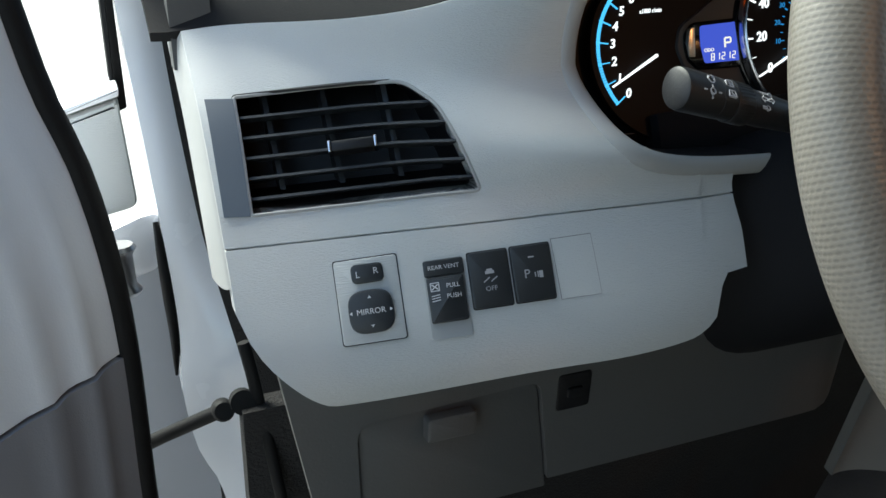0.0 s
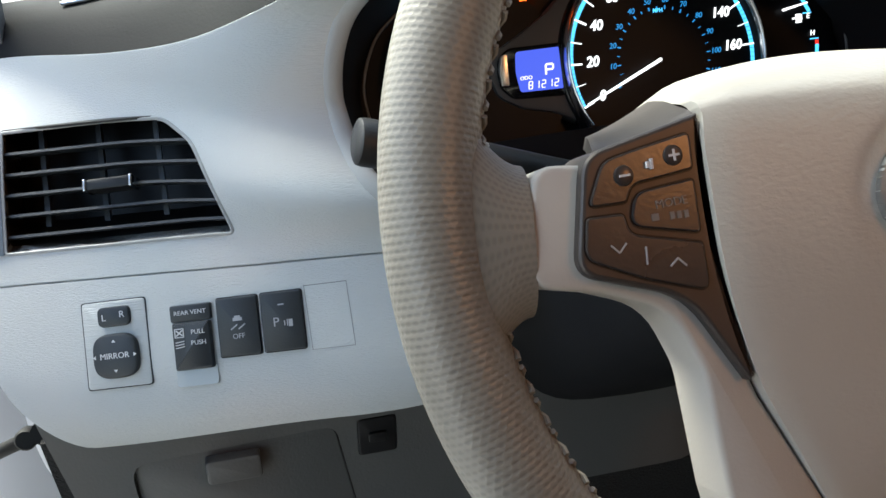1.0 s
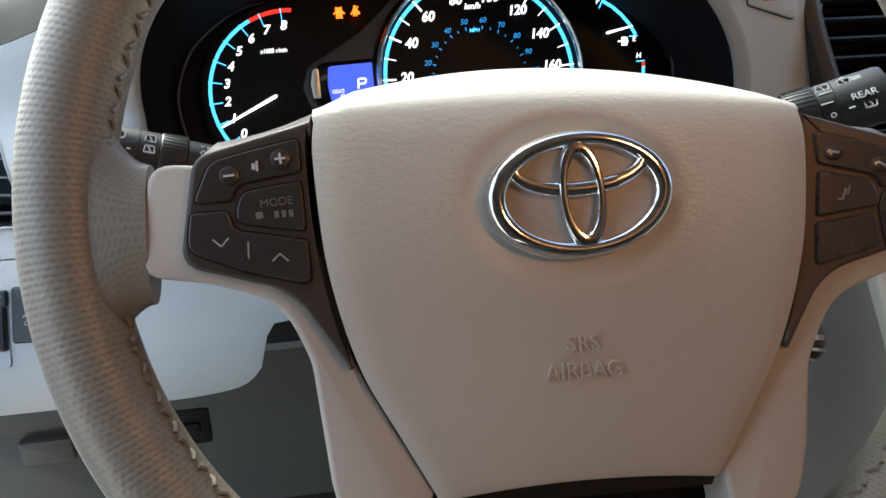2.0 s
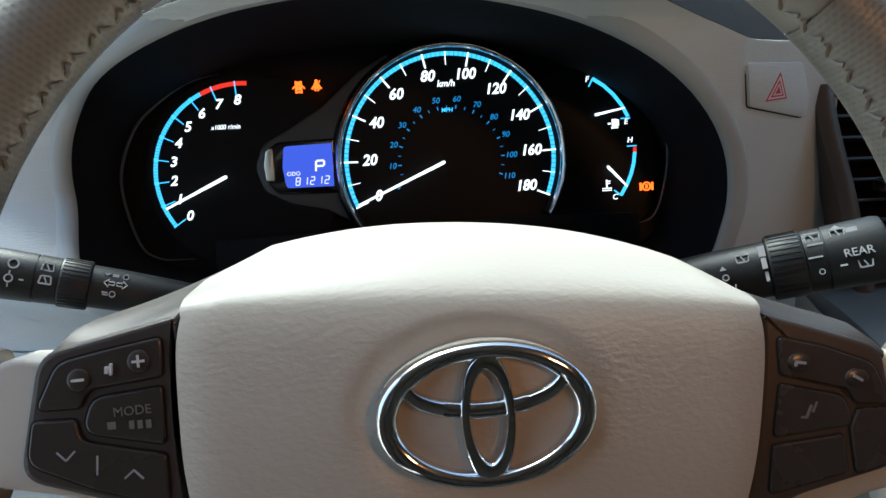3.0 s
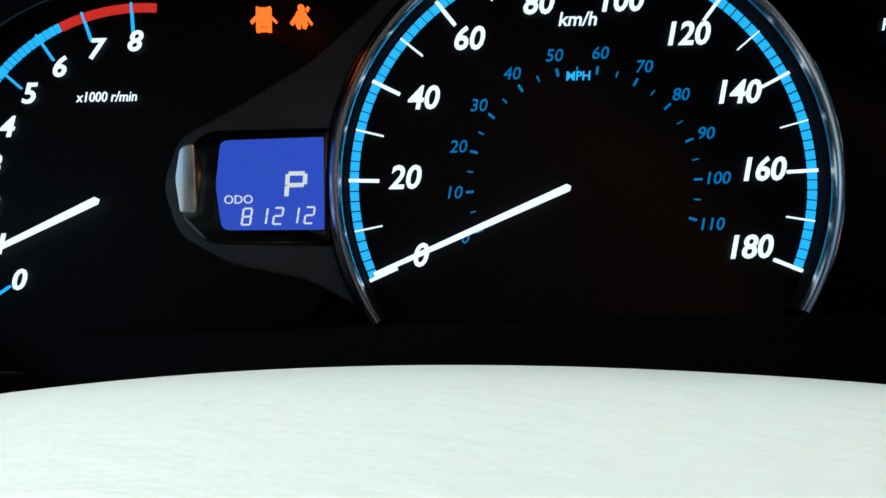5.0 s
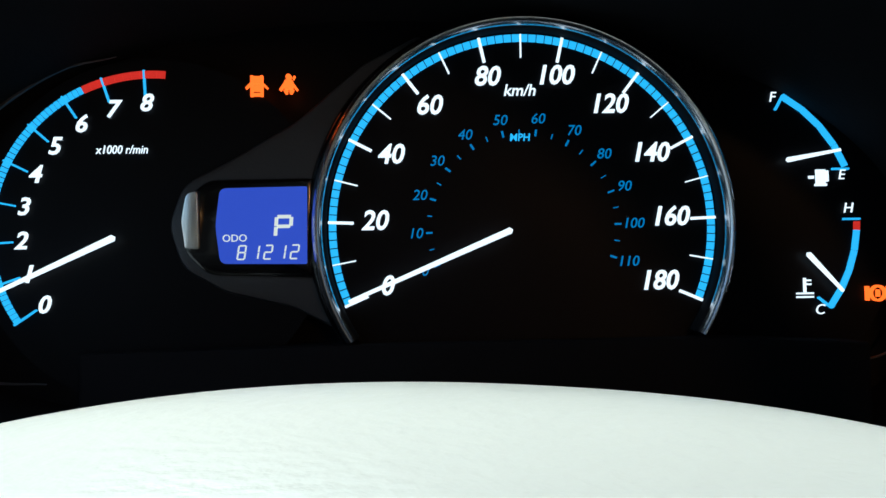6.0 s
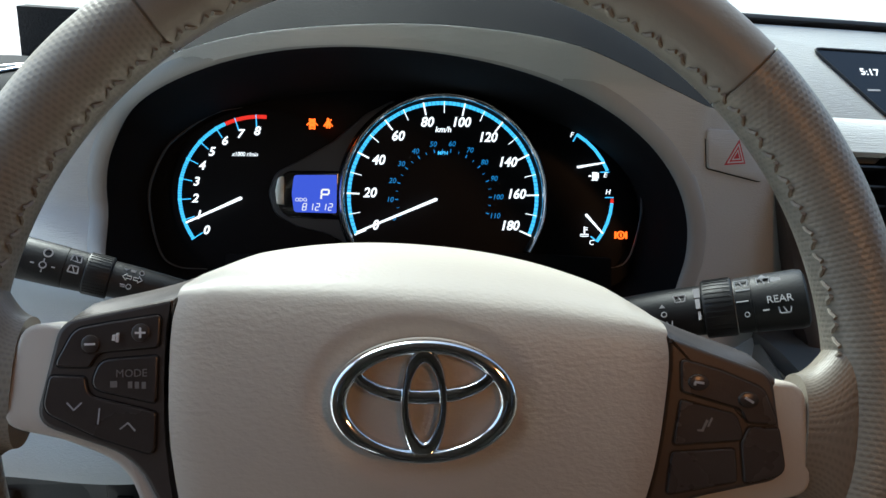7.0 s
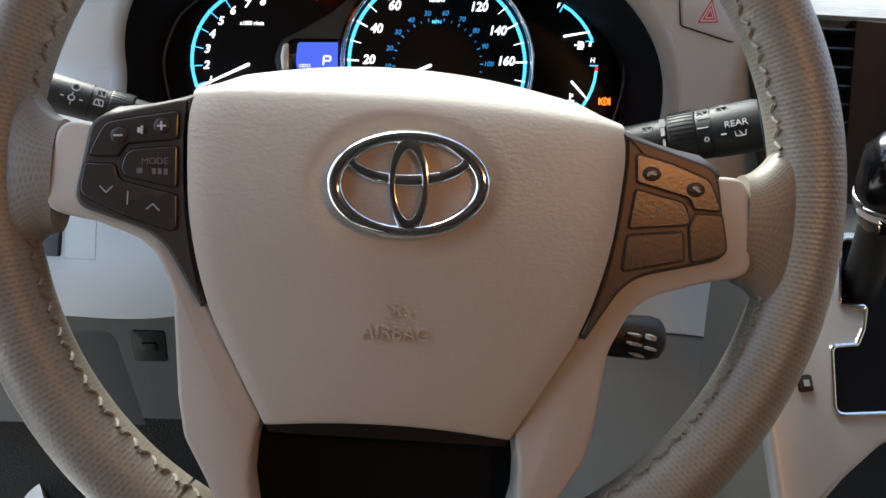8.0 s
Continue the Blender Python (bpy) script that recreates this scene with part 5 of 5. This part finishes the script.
stalk("wiper_stalk", (0.055, 0.150, 0.676), (0.2075, 0.0870, 0.7318), "black wiper stalk with white symbols behind the wheel", [
    ("REAR", 0.905, -0.0025, 0, 0.0052), ("box", 0.915, -0.0075, 0.0060, 0.0036), ("bar", 0.865, -0.0070, 0.0030, 0.0008),
    ("bar", 0.655, 0.006, 0.0030, 0.0050), ("bar", 0.655, 0.000, 0.0022, 0.0050), ("bar", 0.656, -0.006, 0.0014, 0.0044),
    ("box", 0.605, 0.0045, 0.0060, 0.0034), ("ring", 0.555, -0.0030, 0.0030, 0.0030), ("peak", 0.552, 0.0015, 0.0030, 0.0020), ("box", 0.562, -0.0075, 0.0050, 0.0030),
    ("box", 0.790, 0.0080, 0.0066, 0.0040), ("bar", 0.793, 0.0045, 0.0066, 0.0008), ("bar", 0.787, -0.0015, 0.0060, 0.0007), ("ring", 0.795, -0.0080, 0.0026, 0.0026),
    ("box", 0.868, 0.0080, 0.0064, 0.0036), ("peak", 0.868, 0.0112, 0.0056, 0.0022), ("bar", 0.902, 0.0085, 0.0048, 0.0022)], q=0.045)
stalk("light_stalk", (-0.055, 0.150, 0.684), (-0.1915, 0.1405, 0.7225), "black light stalk with white symbols behind the wheel", [
    ("ring", 0.885, 0.0040, 0.0046, 0.0046), ("ring", 0.890, -0.0050, 0.0036, 0.0036), ("bar", 0.925, -0.0050, 0.0018, 0.0006), ("bar", 0.855, -0.0050, 0.0018, 0.0006), ("bar", 0.890, -0.0085, 0.0006, 0.0018), ("bar", 0.890, -0.0018, 0.0006, 0.0018),
    ("box", 0.790, 0.0050, 0.0050, 0.0034), ("box", 0.790, -0.0030, 0.0050, 0.0034), ("peak", 0.620, 0.0062, 0.0030, 0.0012), ("bar", 0.595, 0.0062, 0.0026, 0.0012), ("ring", 0.565, 0.0062, 0.0026, 0.0026),
    ("arrow", 0.610, 0.0008, 0.0044, 0.0036), ("arrow", 0.572, 0.0008, -0.0044, 0.0036), ("bar", 0.618, -0.0050, 0.0024, 0.0006), ("bar", 0.617, -0.0062, 0.0024, 0.0006), ("ring", 0.596, -0.0055, 0.0028, 0.0028)], 0.74)


# ---- centre stack ----
stack = thing("center_stack", "silver-grey center stack with a black louvred vent and screen", "center stack")
stack_y = lambda z: 0.225 + 0.20 * (z - 0.75)
left_x = lambda z: spline_at([(0.60, 0.316), (0.671, 0.2863), (0.70, 0.2790), (0.752, 0.2600), (0.79, 0.250)], z)


def stack_point(x, z, off=0.0):
    return Vector((x, stack_y(z) - off, z))


part("trim_strip", sheet(lambda u, v: stack_point(left_x(0.640 + 0.135 * v) + 0.0135 * u, 0.640 + 0.135 * v, 0.003 * math.sin(math.pi * u)), 6, 20, (0, 0.02, 0)), M_BROWN, stack, "dark bronze strip beside the vent")
part("vent_back", sheet(lambda u, v: stack_point(left_x(0.640 + 0.135 * v) + 0.0115 + 0.085 * u, 0.640 + 0.135 * v, -0.035), 4, 10, (0, 0.01, 0)), M_DIAL, stack)
part("black_panel", sheet(lambda u, v: stack_point(0.3385 + 0.012 * (1 - v) + 0.20 * u, 0.600 + 0.175 * v, 0.006 * math.sin(min(1, u * 8) * math.pi / 2)), 24, 10, (0, 0.04, 0)), M_BLACK, stack, "black panel beside the vent")
for k, z in enumerate(np.linspace(0.652, 0.768, 10)):
    bm = bmesh.new()
    rings = []
    for x in np.linspace(left_x(z) + 0.012, 0.344 + 0.06 * (0.76 - z), 5):
        p = stack_point(x, z, -0.002)
        rings.append([bm.verts.new(p + Vector(d)) for d in ((0, 0, -0.0011), (0, -0.0011, 0), (0, 0, 0.0011), (0, 0.014, -0.0045), (0, 0.014, -0.0062))])
    for r0, r1 in zip(rings, rings[1:]):
        for q in range(5):
            bm.faces.new((r0[q], r0[(q + 1) % 5], r1[(q + 1) % 5], r1[q]))
    bm.faces.new(rings[0][::-1])
    bm.faces.new(rings[-1])
    part("slat", bm, M_SWITCH, stack, smooth=30)
bm = prism(rounded(box(0.028, 0.0070), 0.002), -0.006, 0.005, 0.0015)
knob_at = axes_at(stack_point(0.319, 0.7135, 0.002), (1, 0, -0.03), (0, 0.2, 1))
bm.transform(knob_at)
slider = part("slider", bm, M_BLACK, stack)
bm = prism(rounded(moved(box(0.0032, 0.0078), -0.0135, 0), 0.0012), -0.006, 0.0056, 0.001)
bm.transform(knob_at)
part("chrome_tip", bm, M_CHROME, slider, "chrome end of the slider")
part("shelf", sheet(lambda u, v: Vector((0.270 + 0.25 * u, 0.236 - 0.100 * v, 0.6435 - 0.003 * v + 0.004 * math.sin(math.pi * v))), 10, 8, (0, 0, -0.012)), M_DASH_LOW, stack, "grey shelf below the vent")
part("ledge", sheet(lambda u, v: Vector((0.258 + 0.36 * u, 0.234 + 0.030 * v, 0.7775 + 0.0175 * math.sin(v * math.pi / 2))), 10, 8, (0, 0.01, -0.01)), M_DASH, stack, "pale grained ledge under the screen")
part("chrome_strip", sheet(lambda u, v: Vector((0.258 + 0.36 * u, 0.2325, 0.7742 + 0.0030 * v)), 10, 1, (0, 0.004, 0)), M_CHROME, stack, "thin chrome strip")
PANEL_M = axes_at((0.0, 0.262, 0.7945), (1, 0, 0), (0, 0.078, 0.060))
top_p = part("top_panel", prism(rounded([(0.215, 0.0), (0.62, 0.0), (0.62, 0.094), (0.235, 0.094)], 0.006), -0.02, 0.0, 0.002), M_DASH, stack, "pale grey panel round the screen")
top_p.matrix_basis = PANEL_M
o = part("top_edge", prism([(0.215, 0.096), (0.62, 0.096), (0.62, 0.101), (0.215, 0.101)], -0.02, 0.003, 0.001), M_BLACK, stack, "black line along the top edge")
o.matrix_basis = PANEL_M
SCREEN = rounded([(0.353, 0.004), (0.56, 0.004), (0.56, 0.068), (0.3165, 0.068)], 0.004)
o = part("screen_frame", prism(SCREEN, -0.004, 0.0015), M_GLOSS, stack, "gloss black screen")
o.matrix_basis = PANEL_M
o = part("screen_rim", sweep([(x, y, 0.0015) for x, y in SCREEN], circle(0.0012, 6)), M_BLACK, stack)
o.matrix_basis = PANEL_M
o = lettering("5:17", 0.009, G_WHITE, stack, 0.355, 0.046, 0.0018)
o.matrix_basis = PANEL_M
o = bars("screen_mark", [(0.352, 0.028, 0.010, 0.0016, 0.05), (0.378, 0.024, 0.012, 0.012, 0)], M_PRINT_DIM, stack, 0.0012, 0.0018)
o.matrix_basis = PANEL_M
o = bars("screen_mark", [(0.364, 0.024, 0.008, 0.0016, 0.6)], G_RED, stack, 0.0012, 0.0018)
o.matrix_basis = PANEL_M

# shifter console
con = thing("shift_console", "silver-grey shift console with a chrome-edged stepped gate", "console")
CON = axes_at((0.335, 0.075, 0.575), (1, 0.1, 0), (0, 0.62, 0.78))
PLATE = rounded([(-0.092, 0.080), (-0.102, 0.0), (-0.104, -0.092), (-0.0906, -0.083), (-0.057, -0.058), (-0.025, -0.039), (0.075, -0.030), (0.075, 0.095), (-0.060, 0.098)], [0.02, 0.03, 0.008, 0.02, 0.03, 0.03, 0.006, 0.006, 0.02])
GATE = rounded([(-0.0570, -0.0202), (0.030, -0.0230), (0.030, 0.092), (-0.029, 0.092), (-0.0333, 0.071), (-0.0387, 0.0483), (-0.0194, 0.0463), (-0.0251, 0.0314), (-0.0316, 0.0222), (-0.0503, 0.0218)], [0.006, 0.006, 0.006, 0.006, 0.002, 0.003, 0.003, 0.002, 0.002, 0.005])
plate = part("plate", prism(PLATE, -0.009, 0.0, 0.004, seg=3), M_SILVER, con, "silver-grey gate plate")
cut(plate, prism(GATE, -0.03, 0.01))
plate.matrix_basis = CON
for nm, bm, mat, note in (
    ("gate_well", prism(offset_loop(GATE, 0.001), -0.026, -0.0085), M_DIAL, "dark bottom of the shift gate"),
    ("gate_trim", sweep([(x, y, 0.0004) for x, y in GATE], circle(0.0016, 8)), M_CHROME, "chrome edge of the gate"),
    ("lock_button", prism(rounded(moved(box(0.0095, 0.0105), -0.0735, 0.0), 0.002), -0.002, 0.0024, 0.001), M_BLACK, "small black lock release button"),
    ("lock_mark", bars("lock_mark", [(-0.0735, 0.0, 0.004, 0.004, 0)], M_PRINT_DIM, con, 0.002, 0.0027), M_PRINT_DIM, ""),
):
    o = bm if nm == "lock_mark" else part(nm, bm, mat, con, note)
    o.matrix_basis = CON
lever_path = [(0.322, 0.128, 0.590), (0.316, 0.116, 0.620), (0.306, 0.102, 0.652), (0.297, 0.090, 0.680)]
part("lever", sweep(lever_path, circle(0.012, 16), closed=False, normal=(0, 1, 0)), M_BLACK, con, "black shift lever")
bm = lathe([(0, 0.013), (0.010, 0.017), (0.030, 0.020), (0.050, 0.019), (0.060, 0.012), (0.063, 0.004)], 28)
bm.transform(axes_at((0.299, 0.093, 0.674), (1, 0, 0.25), (0, 0.95, 0.33)))
part("shift_knob", bm, M_GLOSS, con, "gloss black shift knob")
bm = lathe([(0.012, 0.0178), (0.014, 0.0186), (0.019, 0.0196), (0.021, 0.0192)], 28)
bm.transform(axes_at((0.299, 0.093, 0.674), (1, 0, 0.25), (0, 0.95, 0.33)))
part("knob_ring", bm, M_CHROME, con, "chrome ring round the shift knob")

# knee panel between the column and the console
knee = thing("knee_panel", "grey curved knee panel running into the console", "panel")


def knee_point(u, v):
    top = dash_point(0.106 + 0.185 * u, 0.572 + 0.075 * u, 0.0015)
    mid = Vector((0.112 + 0.135 * u, 0.215 - 0.135 * u**2.2, 0.490 + 0.060 * u))
    low_end = Vector((0.115 + 0.105 * u, 0.250 - 0.260 * u**1.8, 0.33 + 0.05 * u))
    if v < 0.5:
        k = v * 2
        bow = Vector((0, 0.012 * math.sin(math.pi * k) * u, 0))
        return top.lerp(mid, k) + bow
    return mid.lerp(low_end, v * 2 - 1)


part("upper_panel", sheet(lambda u, v: knee_point(u, 0.395 * v), 30, 16, (0.004, 0.012, 0)), M_DASH, knee, "pale grey upper panel")
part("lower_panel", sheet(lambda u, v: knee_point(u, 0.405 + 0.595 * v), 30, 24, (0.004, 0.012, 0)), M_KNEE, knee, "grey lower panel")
# side wall from the console plate back to the knee panel
def console_side(u, v):
    edge = CON @ Vector((spline_at([(-0.090, -0.1025), (0.0, -0.1005), (0.055, -0.0935), (0.085, -0.080)], -0.088 + 0.172 * v), -0.088 + 0.172 * v, -0.005))
    return edge.lerp(knee_point(0.80 + 0.1 * v, 0.72 - 0.72 * v), u)


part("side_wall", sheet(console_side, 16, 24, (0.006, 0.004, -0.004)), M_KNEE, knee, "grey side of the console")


# ---- door opening and open door ----
jamb = thing("door_frame", "white painted door frame with a black rubber seal", "door frame")
FRAME_ROWS = [(1.30, -0.455, -0.385, 0.03), (1.05, -0.450, -0.395, 0.235), (0.85, -0.432, -0.398, 0.395), (0.75, -0.4255, -0.3985, 0.46), (0.60, -0.4190, -0.392, 0.42), (0.525, -0.4175, -0.382, 0.400), (0.47, -0.4215, -0.373, 0.395), (0.417, -0.4160, -0.364, 0.395), (0.387, -0.4050, -0.359, 0.395), (0.349, -0.3985, -0.352, 0.395), (0.25, -0.385, -0.338, 0.39), (0.02, -0.370, -0.330, 0.39)]


def frame_edge(z, k):
    return spline_at([(r[0], r[k]) for r in reversed(FRAME_ROWS)], z)


def pillar_point(u, v):
    z = 1.30 - 1.28 * v
    left, right, y = (frame_edge(z, k) for k in (1, 2, 3))
    return Vector((left + u * (right - left), y - 0.0025 * math.sin(math.pi * u) - 0.020 * u * smoothstep(0.60 - z, 0.0, 0.12), z))


part("pillar", sheet(pillar_point, 10, 90, (0, 0.06, 0)), M_BODY, jamb, "white painted pillar")
part("seal", sweep([(-0.3830, 0.314, 0.545), (-0.3803, 0.311, 0.5247), (-0.3745, 0.310, 0.47), (-0.3686, 0.310, 0.411), (-0.355, 0.305, 0.30)], circle(0.0042, 10), closed=False, normal=(0, -1, 0)), M_RUBBER, jamb, "black rubber door seal")
part("outer_seal", sweep([(frame_edge(z, 1) - 0.003, frame_edge(z, 3) + 0.004, z) for z in np.linspace(0.485, 0.600, 16)], lambda t: circle(0.0012 + 0.0038 * math.sin(math.pi * t), 10), closed=False, normal=(0, -1, 0)), M_RUBBER, jamb, "black rubber strip along the pillar")
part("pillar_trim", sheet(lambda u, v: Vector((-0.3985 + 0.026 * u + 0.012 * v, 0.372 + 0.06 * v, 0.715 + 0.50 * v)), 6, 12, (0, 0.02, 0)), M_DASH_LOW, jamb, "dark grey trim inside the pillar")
# the hinge pillar's shade is put into its colour, borrowed from the dark trim
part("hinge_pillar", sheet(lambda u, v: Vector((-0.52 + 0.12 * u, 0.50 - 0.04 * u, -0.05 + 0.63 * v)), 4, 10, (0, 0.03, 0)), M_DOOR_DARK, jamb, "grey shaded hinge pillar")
part("hinge_plate", prism(rounded([(-0.462, 0.550), (-0.424, 0.560), (-0.417, 0.606), (-0.432, 0.604), (-0.464, 0.592)], 0.006), 0, 0.03, 0.004), M_BODY, jamb, "white painted hinge bracket").matrix_basis = Matrix(((1, 0, 0, 0), (0, 0, -1, 0.46), (0, 1, 0, 0), (0, 0, 0, 1)))
bm = lathe([(-0.019, 0.010), (-0.016, 0.012), (-0.011, 0.0085), (0.011, 0.0085), (0.016, 0.012), (0.019, 0.010)], 20)
part("hinge", bm, M_STEEL, jamb, "bare steel door hinge").location = (-0.4495, 0.405, 0.574)

door = thing("car_door", "open front door with blue-grey trim and dark lower panel", "car door")
EDGE = [(0.10, -0.462), (0.459, -0.4555), (0.5603, -0.4521), (0.6205, -0.4540), (0.6756, -0.4612), (0.7167, -0.4721), (0.758, -0.4787), (0.83, -0.490)]
D_OUT, D_FACE = Vector((-0.76, -0.65, 0)), Vector((0.65, -0.76, 0))


def door_point(s, z, off=0.0):
    """A point of the door's inner face, s from its hinge edge."""
    rib = 0.004 * math.exp(-(((s - 0.030) / 0.006) ** 2)) + 0.004 * math.exp(-(((s - 0.058) / 0.007) ** 2))
    return Vector((spline_at(EDGE, z), 0.305, z)) + D_OUT * s + D_FACE * (off + rib * (1 - smoothstep(z, 0.62, 0.72)))


split = lambda s: 0.560 - 0.10 * s
back = D_FACE * -0.05
part("upper_trim", sheet(lambda u, v: door_point(0.006 + 0.70 * u**1.8, split(0.70 * u**1.8) + (0.82 - split(0.70 * u**1.8)) * v), 60, 24, back), M_DOOR, door, smooth=60)
part("lower_trim", sheet(lambda u, v: door_point(0.006 + 0.70 * u**1.8, 0.12 + (split(0.70 * u**1.8) - 0.1225) * v, 0.002), 60, 24, back), M_DOOR_DARK, door, "dark grey lower trim", smooth=60)
part("edge_seal", sweep([door_point(0.0, z, -0.002) for z in np.linspace(0.11, 0.82, 40)], circle(0.0075, 10), closed=False, normal=(0, -1, 0)), M_RUBBER, door, "black rubber edge seal")
part("outer_skin", sheet(lambda u, v: Vector((spline_at(EDGE, 0.1 + 0.72 * v), 0.305, 0.1 + 0.72 * v)) + D_OUT * (0.004 + 0.75 * u) - D_FACE * 0.055, 10, 20, D_FACE * -0.05), M_BODY, door, "white painted outer skin")
mir = thing("side_mirror", "grey side mirror housing with a white cap beside the door", "mirror", pose(-0.466, 0.60, 0.645))
MIR = Matrix(((1, 0, 0, 0), (0, 0, -1, 0), (0, 1, 0, 0), (0, 0, 0, 1)))
part("housing", prism(rounded([(0.002, -0.070), (0.036, -0.064), (0.033, 0.028), (-0.014, 0.014), (-0.012, -0.030)], [0.008, 0.010, 0.004, 0.004, 0.02]), -0.01, 0.07, 0.005), M_DASH, mir, "grey mirror housing").matrix_basis = MIR
part("cap", prism(rounded([(-0.018, 0.016), (0.034, 0.031), (0.035, 0.038), (-0.018, 0.022)], 0.002), -0.012, 0.072, 0.002), M_BODY, mir, "white painted cap").matrix_basis = MIR
part("mounting", prism(rounded([(0.028, 0.008), (0.040, 0.012), (0.044, 0.20), (0.034, 0.20)], 0.003), -0.02, 0.02, 0.003), M_RUBBER, mir, "black upright strip at the window corner").matrix_basis = MIR

arm = thing("door_check_strap", "black door check strap between door and frame", "strap")
part("strap", sweep([(-0.386, 0.311, 0.5035), (-0.397, 0.316, 0.498), (-0.416, 0.331, 0.484), (-0.440, 0.352, 0.465), (-0.466, 0.376, 0.442)], circle(0.0052, 10, 0.0048), closed=False, normal=(0, -1, 0)), M_RUBBER, arm)
part("joint", lathe([(-0.007, 0.0060), (-0.005, 0.0075), (0.005, 0.0075), (0.007, 0.0060)], 16), M_RUBBER, arm).matrix_basis = pose(-0.401, 0.317, 0.4965, 70, 0, 0)
part("bracket", lathe([(-0.006, 0.0085), (0.006, 0.0085)], 16), M_RUBBER, arm).matrix_basis = pose(-0.388, 0.313, 0.502, 70, 0, 0)
